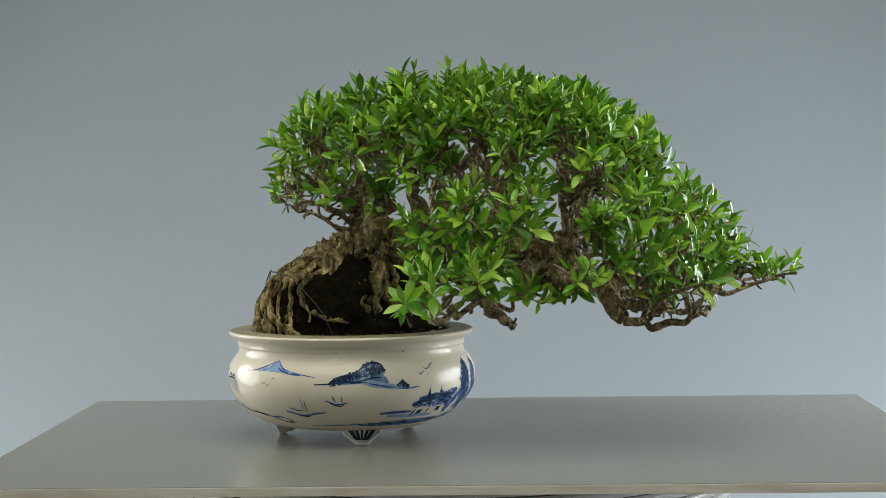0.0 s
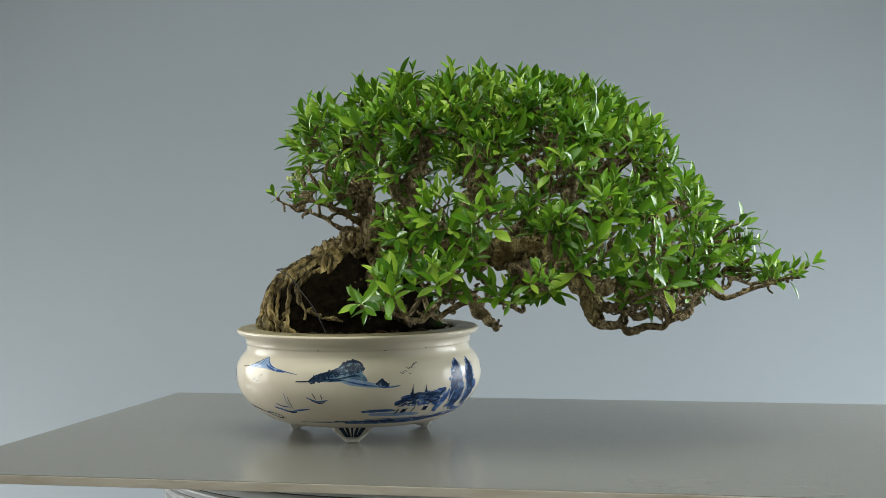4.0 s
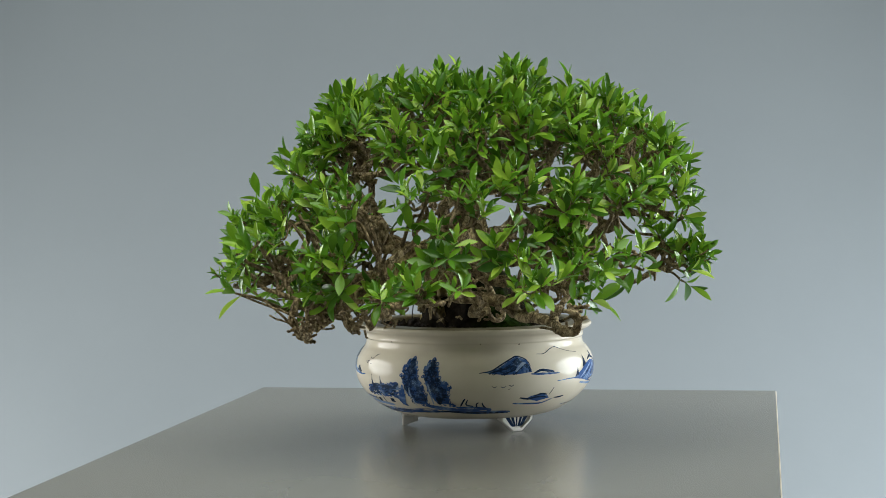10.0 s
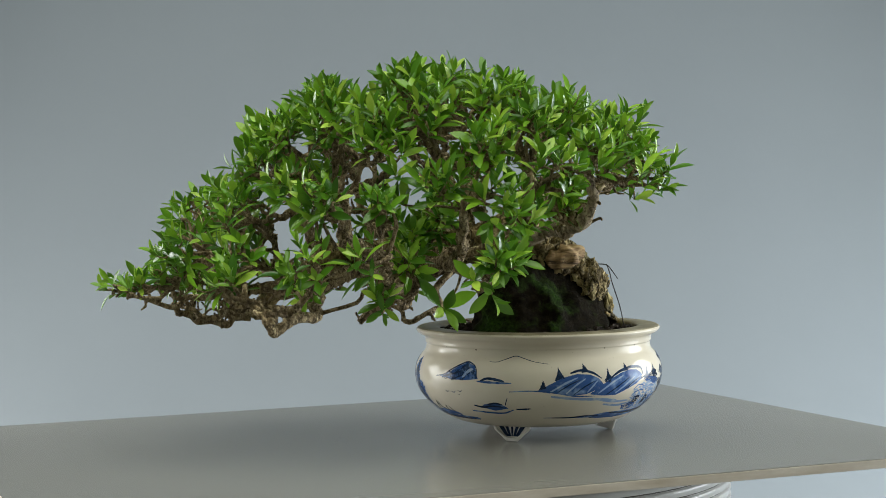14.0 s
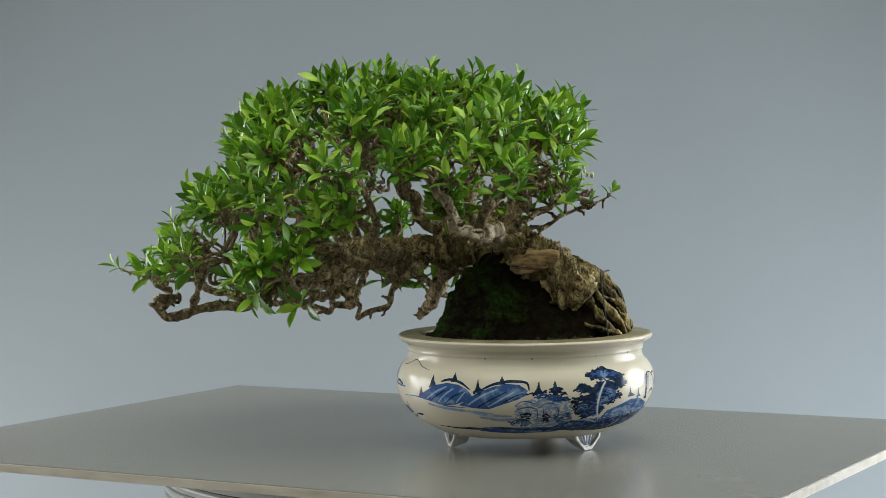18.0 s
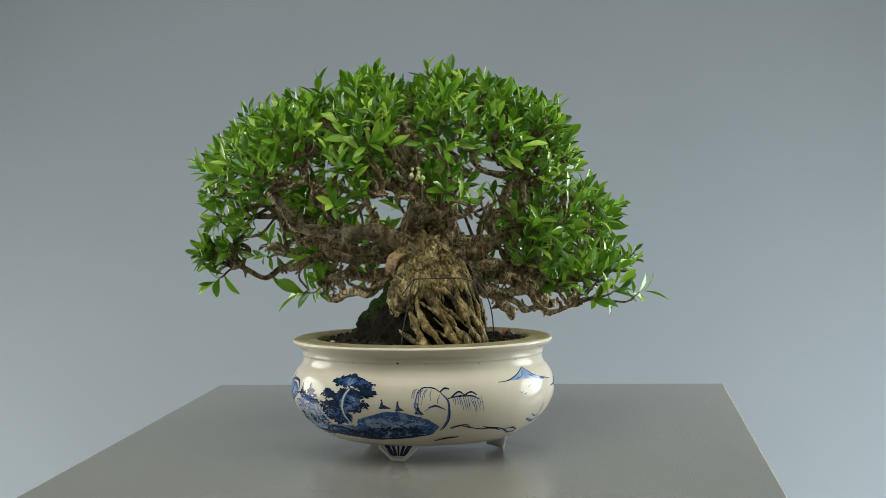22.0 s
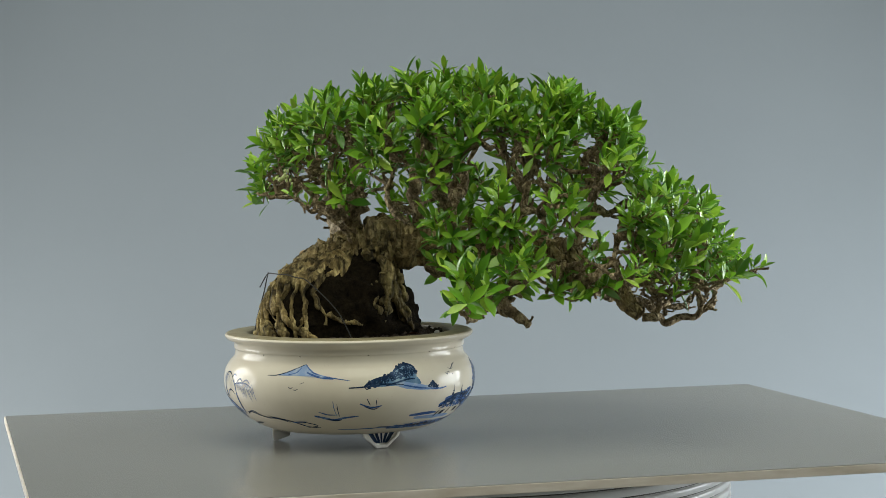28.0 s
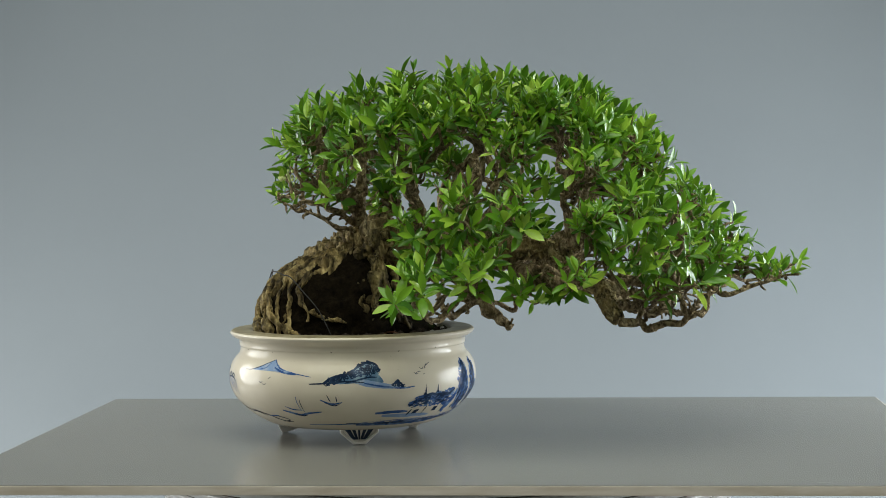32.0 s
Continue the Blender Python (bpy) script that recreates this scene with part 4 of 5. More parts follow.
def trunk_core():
    """The mossy mass inside the arch of roots, near-black for the hollow's shade."""
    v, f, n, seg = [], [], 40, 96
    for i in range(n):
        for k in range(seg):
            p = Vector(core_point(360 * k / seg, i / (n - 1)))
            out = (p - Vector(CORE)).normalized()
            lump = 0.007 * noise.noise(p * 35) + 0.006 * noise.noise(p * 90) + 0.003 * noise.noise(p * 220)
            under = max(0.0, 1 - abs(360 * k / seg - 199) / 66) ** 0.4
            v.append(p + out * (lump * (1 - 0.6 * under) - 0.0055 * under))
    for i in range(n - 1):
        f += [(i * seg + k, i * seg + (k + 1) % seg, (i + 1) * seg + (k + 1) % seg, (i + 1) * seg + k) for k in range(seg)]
    part("shaded_moss_core", mesh_of("shaded_moss_core", [(v, f)], MOSS_SHADE), TREE, "mossy core under the roots, painted near-black as the hollow's shade")


trunk_core()


def root(angle, top, thick, seed, spread=1.0, low=-0.02):
    """One bark ridge over the mound's shoulder down into the soil."""
    rng = np.random.default_rng(seed)
    pts, rad = [], []
    drift = rng.normal(0, 3.0)
    for k in range(9):
        s = k / 8
        h = top + (low - top) * s
        p = core_point(angle + spread * (s - 0.5) * 10 + drift * math.sin(5 * s) + rng.normal(0, 1.2), max(0.0, h))
        if h < 0:
            p[2] += h * 0.09
        out = unit(p - CORE)
        pts.append(p + out * (thick * rng.uniform(-0.15, 0.55)))
        rad.append(thick * (0.75 + 0.5 * math.sin(3.0 * s)) * rng.uniform(0.55, 1.35))
    part("root", mesh_of("root", [tube(pts, rad, 16, 9, 0.03, 0.0003, seed, 0.05, 0.50, 16)], ROOT), TREE)


def flow_noise(a, h, seed, across, along):
    """Noise drawn out along the slant in which the bark runs down the mound."""
    return noise.noise(Vector(((a + 62 * h) * across, h * along, seed)))


def bark_shell(name, first, last, hem, seed, thick=0.0068):
    """Cracked bark plates over the mound's crest, with a ragged lower hem."""
    cols, rows = 190, 84
    v, f = [], []
    for i in range(cols):
        a = first + (last - first) * i / (cols - 1)
        side = min(1.0, 7 * i / (cols - 1), 7 * (cols - 1 - i) / (cols - 1))
        low = hem(a) + 0.16 * noise.noise(Vector((a * 0.16, seed, 0.0))) + 0.09 * noise.noise(Vector((a * 0.5, seed, 3.0)))
        low = min(0.93, max(-0.02, low))
        for j in range(rows):
            s = j / (rows - 1)
            h = low + (0.999 - low) * s
            p = core_point(a, max(0.0, h))
            crack = min(1.0, 4.2 * abs(flow_noise(a, h, seed, 0.085, 3.4)))
            split = min(1.0, 3.6 * abs(flow_noise(a, h, seed + 5.0, 0.24, 9.0)))
            cross = min(1.0, 5.0 * abs(noise.noise(Vector((a * 0.05, (h + a * 0.004) * 7.0, seed + 9.0)))))
            lift = thick * (0.50 * crack + 0.28 * split + 0.22 * cross) + 0.0012 * noise.noise(Vector(p) * 330) + 0.0022 * noise.noise(Vector(p) * 60)
            lift = lift * min(1.0, 9 * s + 0.25) * side - 0.0030 * (1 - min(1.0, 14 * s)) - 0.0040 * (1 - side)
            q = p + unit(p - CORE) * (lift - 0.0042)
            v.append(q)
    for i in range(cols - 1):
        f += [(i * rows + j, (i + 1) * rows + j, (i + 1) * rows + j + 1, i * rows + j + 1) for j in range(rows - 1)]
    part(name, mesh_of(name, [(v, f)], ROOT), TREE, "cracked olive-tan bark of the root crown")


bark_shell("crown_bark", 143, 256, lambda a: 0.54 + 0.0000022 * abs(a - 180) ** 2.7, 2.0)
rng = np.random.default_rng(11)
for k, ang in enumerate((143, 156, 169, 181, 194, 210)):
    root(ang + 10 + rng.normal(0, 2), rng.uniform(0.52, 0.70), rng.uniform(0.0022, 0.0034), 40 + k, rng.uniform(3.0, 4.6))
for k in range(7):
    top = rng.uniform(0.22, 0.62)
    root(rng.uniform(148, 236), top, rng.uniform(0.0009, 0.0020), 200 + k, rng.choice((2.0, 3.5, 5.0)), max(-0.02, top - rng.uniform(0.25, 0.6)))
for k, (ang, top, low, thick) in enumerate(((220, 0.66, -0.02, 0.0022), (229, 0.70, 0.05, 0.0019), (238, 0.74, 0.22, 0.0016), (252, 0.34, 0.22, 0.0015), (262, 0.26, 0.20, 0.0013), (233, 0.30, 0.02, 0.0013), (264, 0.96, 0.84, 0.0034), (272, 0.97, 0.86, 0.0034), (280, 0.96, 0.84, 0.0030), (278, 0.60, 0.30, 0.0022), (283, 0.64, 0.22, 0.0018), (286, 0.56, 0.26, 0.0022), (290, 0.86, 0.30, 0.0042), (297, 0.84, 0.22, 0.0034), (305, 0.88, 0.12, 0.0040), (314, 0.86, 0.40, 0.0034))):
    root(ang, top, thick, 70 + k, 1.0, low)


def wood_scar():
    """Bare tan wood where a limb was cut."""
    bm = bmesh.new()
    bmesh.ops.create_icosphere(bm, subdivisions=4, radius=1.0)
    turn = pose(-0.111, 0.0365, 0.1690, 36, 14, 14)
    for q in bm.verts:
        p = turn @ Vector((q.co.x * 0.024, q.co.y * 0.0055, q.co.z * 0.0130))
        q.co = p + Vector((0, 1, 0.5)) * 0.006 * noise.noise(p * 90)
    me = bpy.data.meshes.new("wood_scar")
    bm.to_mesh(me)
    bm.free()
    me.materials.append(SCAR)
    me.shade_smooth()
    part("wood_scar", me, TREE, "bare tan cut wood")


wood_scar()
BOUGHS = []


def kinked(points, radii, rng, sway):
    """More bends between the given points, as old wood has."""
    p = np.c_[np.array(points, float), np.array(radii, float)]
    out = [p[0]]
    for a, b in zip(p[:-1], p[1:]):
        gap = np.linalg.norm(b[:3] - a[:3])
        for s in (1 / 3, 2 / 3):
            m = a + (b - a) * s
            m[:3] += rng.normal(0, 1, 3) * gap * sway
            m[3] *= rng.uniform(0.82, 1.25)
            out.append(m)
        out.append(b)
    out = np.array(out)
    return out[:, :3], out[:, 3]


def limb(points, radii, seed, material=BRANCH, seg=14, name="limb", sway=0.085):
    rng = np.random.default_rng(seed)
    p, r = kinked(points, radii, rng, sway)
    part(name, mesh_of(name, [tube(p, r * (1.0 if seg > 20 else 0.70), seg, 7, 0.05, 0.0, seed, 0.04, 0.28 if seg > 20 else 0.26)], material), TREE)
    BOUGHS.append(curve_through(np.c_[p, r], 4))


limb([(-0.152, 0.016, 0.130), (-0.120, 0.017, 0.158), (-0.085, 0.013, 0.173), (-0.045, 0.004, 0.182), (0.000, 0.000, 0.176), (0.045, 0.000, 0.174), (0.085, -0.003, 0.178), (0.118, -0.022, 0.168), (0.145, -0.060, 0.142), (0.160, -0.095, 0.116)],
     [0.017, 0.022, 0.023, 0.0205, 0.0150, 0.0118, 0.0102, 0.0096, 0.0080, 0.0058], 1, BARK, 44, "trunk", 0.05)
limb([(-0.088, 0.022, 0.180), (-0.083, 0.022, 0.210), (-0.080, 0.020, 0.238), (-0.084, 0.024, 0.268), (-0.078, 0.03, 0.295)], [0.0125, 0.0095, 0.0085, 0.006, 0.004], 2)
limb([(-0.083, 0.022, 0.215), (-0.105, 0.02, 0.235), (-0.125, 0.03, 0.25)], [0.007, 0.0055, 0.0035], 22)
limb([(-0.086, 0.022, 0.200), (-0.11, 0.0, 0.216), (-0.14, 0.02, 0.228), (-0.165, 0.045, 0.232)], [0.0045, 0.0035, 0.0026, 0.0016], 23)
limb([(-0.028, 0.0, 0.188), (-0.026, -0.004, 0.216), (-0.030, -0.002, 0.250), (-0.012, 0.01, 0.29)], [0.0105, 0.0078, 0.0065, 0.004], 3)
limb([(0.00, -0.003, 0.180), (0.018, 0.02, 0.212), (0.03, 0.035, 0.25), (0.045, 0.05, 0.29)], [0.012, 0.009, 0.0075, 0.004], 4)
limb([(-0.070, 0.030, 0.184), (-0.084, 0.057, 0.197), (-0.081, 0.090, 0.194), (-0.078, 0.122, 0.201), (-0.079, 0.148, 0.226), (-0.062, 0.164, 0.25)], [0.0122, 0.0108, 0.0096, 0.0086, 0.0068, 0.004], 5, SMOOTH, 16, "limb", 0.05)
limb([(-0.075, 0.085, 0.195), (-0.10, 0.10, 0.22), (-0.12, 0.115, 0.245)], [0.007, 0.005, 0.003], 25)
limb([(0.02, 0.01, 0.172), (0.03, 0.06, 0.168), (0.04, 0.11, 0.172), (0.055, 0.15, 0.195), (0.06, 0.18, 0.23)], [0.011, 0.0095, 0.008, 0.006, 0.0035], 6)
limb([(0.03, 0.06, 0.168), (0.01, 0.10, 0.18), (-0.005, 0.14, 0.205), (-0.01, 0.17, 0.235)], [0.008, 0.0065, 0.005, 0.003], 26)
limb([(0.06, 0.0, 0.165), (0.10, 0.045, 0.178), (0.135, 0.075, 0.195), (0.15, 0.09, 0.23)], [0.011, 0.0085, 0.007, 0.004], 7)
limb([(0.05, 0.01, 0.162), (0.08, 0.07, 0.150), (0.11, 0.12, 0.146), (0.13, 0.155, 0.16)], [0.009, 0.0075, 0.006, 0.003], 27)
limb([(-0.01, -0.008, 0.178), (0.018, -0.050, 0.184), (0.04, -0.085, 0.20), (0.05, -0.095, 0.235)], [0.011, 0.0085, 0.007, 0.004], 8)
limb([(0.02, -0.03, 0.172), (-0.01, -0.06, 0.19), (-0.03, -0.075, 0.23), (-0.035, -0.08, 0.26)], [0.008, 0.0065, 0.005, 0.003], 28)
limb([(0.09, 0.0, 0.160), (0.115, -0.03, 0.182), (0.13, -0.055, 0.21), (0.135, -0.06, 0.25)], [0.009, 0.0075, 0.006, 0.0035], 9)
limb([(0.07, -0.01, 0.160), (0.09, -0.06, 0.155), (0.10, -0.10, 0.150), (0.13, -0.13, 0.155)], [0.009, 0.0075, 0.006, 0.003], 29)
limb([(-0.018, -0.010, 0.165), (0.010, -0.020, 0.153), (0.035, -0.042, 0.134), (0.050, -0.056, 0.118), (0.062, -0.063, 0.107)], [0.0115, 0.0098, 0.0080, 0.0064, 0.0052], 10)
limb([(0.040, -0.05, 0.130), (0.01, -0.075, 0.118), (-0.01, -0.105, 0.118), (-0.025, -0.125, 0.128)], [0.005, 0.004, 0.003, 0.002], 11)
limb([(0.10, 0.0, 0.157), (0.15, 0.055, 0.140), (0.19, 0.105, 0.126), (0.224, 0.138, 0.117), (0.235, 0.15, 0.13)], [0.010, 0.008, 0.0065, 0.005, 0.0025], 12)
limb([(0.15, 0.055, 0.140), (0.19, 0.05, 0.130), (0.225, 0.055, 0.135), (0.25, 0.06, 0.16)], [0.007, 0.0055, 0.004, 0.002], 30)
limb([(0.161, -0.098, 0.114), (0.185, -0.094, 0.107), (0.216, -0.092, 0.112), (0.235, -0.088, 0.120), (0.25, -0.08, 0.14)], [0.006, 0.0048, 0.004, 0.003, 0.0018], 13)
limb([(0.158, -0.07, 0.128), (0.19, -0.055, 0.118), (0.22, -0.045, 0.118), (0.245, -0.035, 0.13)], [0.007, 0.0055, 0.004, 0.002], 31)
limb([(0.13, -0.018, 0.150), (0.19, -0.02, 0.145), (0.25, -0.012, 0.140), (0.300, -0.008, 0.143), (0.330, -0.004, 0.150)], [0.008, 0.006, 0.004, 0.0022, 0.0012], 14)
limb([(0.25, -0.012, 0.140), (0.285, 0.022, 0.143), (0.318, 0.046, 0.150), (0.336, 0.058, 0.156)], [0.0032, 0.0022, 0.0014, 0.0009], 32)
limb([(-0.085, 0.005, 0.195), (-0.105, -0.015, 0.202), (-0.125, -0.028, 0.214), (-0.138, -0.032, 0.216), (-0.154, -0.040, 0.227)], [0.0035, 0.0026, 0.002, 0.0016, 0.001], 15)
limb([(0.01, 0.03, 0.165), (0.03, 0.055, 0.128), (0.06, 0.06, 0.115), (0.075, 0.04, 0.13), (0.08, 0.01, 0.155)], [0.005, 0.0035, 0.003, 0.003, 0.004], 16)

limb([(0.045, 0.120, 0.172), (0.050, 0.165, 0.158), (0.058, 0.212, 0.158)], [0.006, 0.0045, 0.003], 17)
# foliage pads: centre and reach, limb by limb
CROWN_TOP = [(-0.116, -0.004, 0.29, 0.036), (-0.092, 0.06, 0.298, 0.036), (-0.068, -0.004, 0.314, 0.029), (-0.052, 0.124, 0.29, 0.036), (-0.044, 0.052, 0.314, 0.036), (-0.028, -0.06, 0.306, 0.031), (-0.028, 0.076, 0.314, 0.036), (-0.004, 0.172, 0.29, 0.034), (0.004, 0.02, 0.314, 0.036), (0.012, 0.116, 0.306, 0.036), (0.02, -0.044, 0.314, 0.036), (0.028, 0.068, 0.338, 0.027), (0.044, 0.012, 0.314, 0.036), (0.076, -0.084, 0.29, 0.036), (0.076, 0.076, 0.322, 0.036), (0.084, 0.156, 0.298, 0.036), (0.1, -0.012, 0.306, 0.036), (0.116, 0.124, 0.29, 0.036), (0.14, 0.052, 0.306, 0.036), (0.148, 0.092, 0.29, 0.036)]
CROWN_TOP_LOW = [(-0.044, -0.1, 0.29, 0.028), (-0.028, -0.012, 0.322, 0.028), (0.036, -0.092, 0.29, 0.036), (0.036, 0.188, 0.306, 0.02), (0.092, -0.068, 0.306, 0.031), (0.124, 0.012, 0.306, 0.036)]
CROWN_WEST = [(-0.148, 0.052, 0.25, 0.036), (-0.14, 0.092, 0.242, 0.036), (-0.14, 0.148, 0.242, 0.027), (-0.132, 0.052, 0.282, 0.036), (-0.108, 0.132, 0.274, 0.036), (-0.1, 0.164, 0.25, 0.036), (-0.092, -0.004, 0.234, 0.029), (-0.076, -0.052, 0.274, 0.036), (-0.06, 0.116, 0.218, 0.031), (-0.06, 0.18, 0.258, 0.036)]
CROWN_BACK = [(-0.012, 0.14, 0.186, 0.036), (-0.004, 0.212, 0.242, 0.036), (0.012, 0.18, 0.21, 0.036), (0.028, 0.204, 0.178, 0.028), (0.052, 0.212, 0.218, 0.036), (0.06, 0.204, 0.274, 0.029), (0.084, 0.228, 0.186, 0.029), (0.092, 0.188, 0.234, 0.031), (0.124, 0.148, 0.258, 0.036), (0.14, 0.172, 0.218, 0.024), (0.148, 0.188, 0.178, 0.036), (0.172, 0.132, 0.218, 0.034), (0.196, 0.148, 0.17, 0.036), (0.252, 0.116, 0.154, 0.028)]
CROWN_EAST = [(0.14, -0.06, 0.282, 0.036), (0.172, -0.004, 0.266, 0.036), (0.18, 0.052, 0.282, 0.034), (0.18, 0.084, 0.234, 0.036), (0.196, 0.028, 0.25, 0.036), (0.22, 0.012, 0.218, 0.036), (0.228, -0.044, 0.21, 0.036), (0.228, 0.052, 0.218, 0.031), (0.228, 0.084, 0.186, 0.036), (0.244, -0.06, 0.17, 0.034), (0.26, 0.036, 0.186, 0.036)]
CROWN_FRONT = [(-0.028, -0.092, 0.25, 0.036), (-0.02, -0.132, 0.146, 0.029), (-0.02, -0.076, 0.194, 0.032), (-0.012, -0.076, 0.162, 0.036), (-0.004, -0.1, 0.282, 0.036), (0.02, -0.108, 0.21, 0.036), (0.028, -0.14, 0.154, 0.036), (0.068, -0.132, 0.21, 0.036), (0.068, -0.108, 0.266, 0.036), (0.116, -0.164, 0.154, 0.028), (0.132, -0.148, 0.202, 0.028), (0.132, -0.108, 0.242, 0.034), (0.132, -0.084, 0.282, 0.034), (0.148, -0.14, 0.162, 0.036), (0.172, -0.116, 0.21, 0.036), (0.172, -0.068, 0.218, 0.036), (0.188, -0.092, 0.138, 0.036), (0.204, -0.132, 0.178, 0.036), (0.212, -0.092, 0.202, 0.036)]
CROWN_SKIRT = [(0.030, -0.110, 0.138, 0.026), (0.075, -0.100, 0.136, 0.026), (0.112, -0.090, 0.142, 0.024), (0.200, -0.020, 0.142, 0.026), (0.232, -0.060, 0.146, 0.026), (0.170, 0.090, 0.142, 0.026), (0.120, 0.130, 0.138, 0.022),
               (0.222, 0.140, 0.136, 0.022), (0.280, 0.012, 0.158, 0.024), (0.302, 0.022, 0.152, 0.020), (-0.060, 0.120, 0.225, 0.024)]
PADS = np.array(CROWN_SKIRT + CROWN_TOP + CROWN_TOP_LOW + CROWN_WEST + CROWN_BACK + CROWN_EAST + CROWN_FRONT)
PADS[:, 2] -= 0.003 * (PADS[:, 2] > 0.285)
# the crown is a low dome: its shoulders stay under it
DOME = np.maximum(0.266, 0.328 - 5.0 * np.maximum(0, np.hypot(PADS[:, 0] - 0.02, PADS[:, 1] - 0.035) - 0.06) ** 2)
PADS[:, 2] = np.minimum(PADS[:, 2], DOME)
PADS = PADS[~((PADS[:, 1] > 0.08) & (PADS[:, 2] < 0.195) & (PADS[:, 0] < 0.105) & (PADS[:, 0] > -0.07))]
PADS[:, 1] += 0.009 * ((PADS[:, 1] < -0.08) & (PADS[:, 2] > 0.235) & (PADS[:, 0] < 0.08))
PADS = np.vstack([PADS, (0.127, 0.030, 0.237, 0.030), (-0.010, 0.100, 0.262, 0.034), (0.005, 0.060, 0.248, 0.028), (0.078, 0.105, 0.185, 0.030), (0.095, 0.130, 0.170, 0.026), (0.060, 0.115, 0.202, 0.026), (0.045, -0.100, 0.172, 0.028), (0.088, -0.112, 0.166, 0.026), (0.028, -0.085, 0.200, 0.026), (0.060, 0.226, 0.168, 0.027), (0.035, 0.205, 0.178, 0.022)])
FALLEN = (-0.040, -0.062, 0.1020)
MIDDLE = np.array((0.04, 0.03, 0.19))


def leaf_template():
    """A pointed oval leaf, 1 long, folded on its midrib and drooping at the tip."""
    rows = ((0.0, 0.014), (0.10, 0.040), (0.26, 0.100), (0.46, 0.152), (0.64, 0.156), (0.80, 0.118), (0.93, 0.052), (1.0, 0.004))
    v = []
    for s, w in rows:
        drop = -0.16 * s * s
        v += [(-w, s, drop + 0.42 * w), (0.0, s, drop), (w, s, drop + 0.42 * w)]
    f = []
    for i in range(len(rows) - 1):
        f += [(3 * i, 3 * i + 1, 3 * i + 4, 3 * i + 3), (3 * i + 1, 3 * i + 2, 3 * i + 5, 3 * i + 4)]
    return np.array(v), f


LEAF_V, LEAF_F = leaf_template()
LEAVES, TWIGS = [], []


def shoot(tip, axis, rng, size, pairs):
    """Opposite leaf pairs, each turned a quarter, round the end of a twig."""
    side = unit(np.cross(axis, rng.normal(0, 1, 3)))
    for k in range(pairs):
        other = np.cross(axis, side)
        open_angle = math.radians(70 - 48 * k / max(1, pairs - 1) + rng.normal(0, 9))
        at = tip + axis * (k * size * 0.22 - size * 0.25)
        for sign in (1, -1):
            lean = open_angle + rng.normal(0, 0.15)
            along = unit(axis * math.cos(lean) + side * sign * math.sin(lean) + np.array((0, 0, 0.20)))
            face = axis * math.sin(lean) - side * sign * math.cos(lean)
            face = unit(face + np.array((0, 0, 0.25)) + rng.normal(0, 0.22, 3))
            x = unit(np.cross(along, face))
            face = np.cross(x, along)
            s = size * rng.uniform(0.72, 1.2) * (1 - 0.18 * k / pairs)
            LEAVES.append((at, np.stack([x * rng.uniform(0.85, 1.2), along, face], 1) * s))
        side = unit(other * math.cos(0.3) + side * math.sin(0.3))


def twig(a, b, r0, r1, rng, seed):
    gap = np.linalg.norm(b - a)
    p1 = a + (b - a) * 0.35 + rng.normal(0, 0.13, 3) * gap
    p2 = a + (b - a) * 0.70 + rng.normal(0, 0.10, 3) * gap
    TWIGS.append(tube([a, p1, p2, b], [r0, r0 * 0.85, (r0 + r1) / 2, r1], 5, 3, 0.15, 0.0, seed))


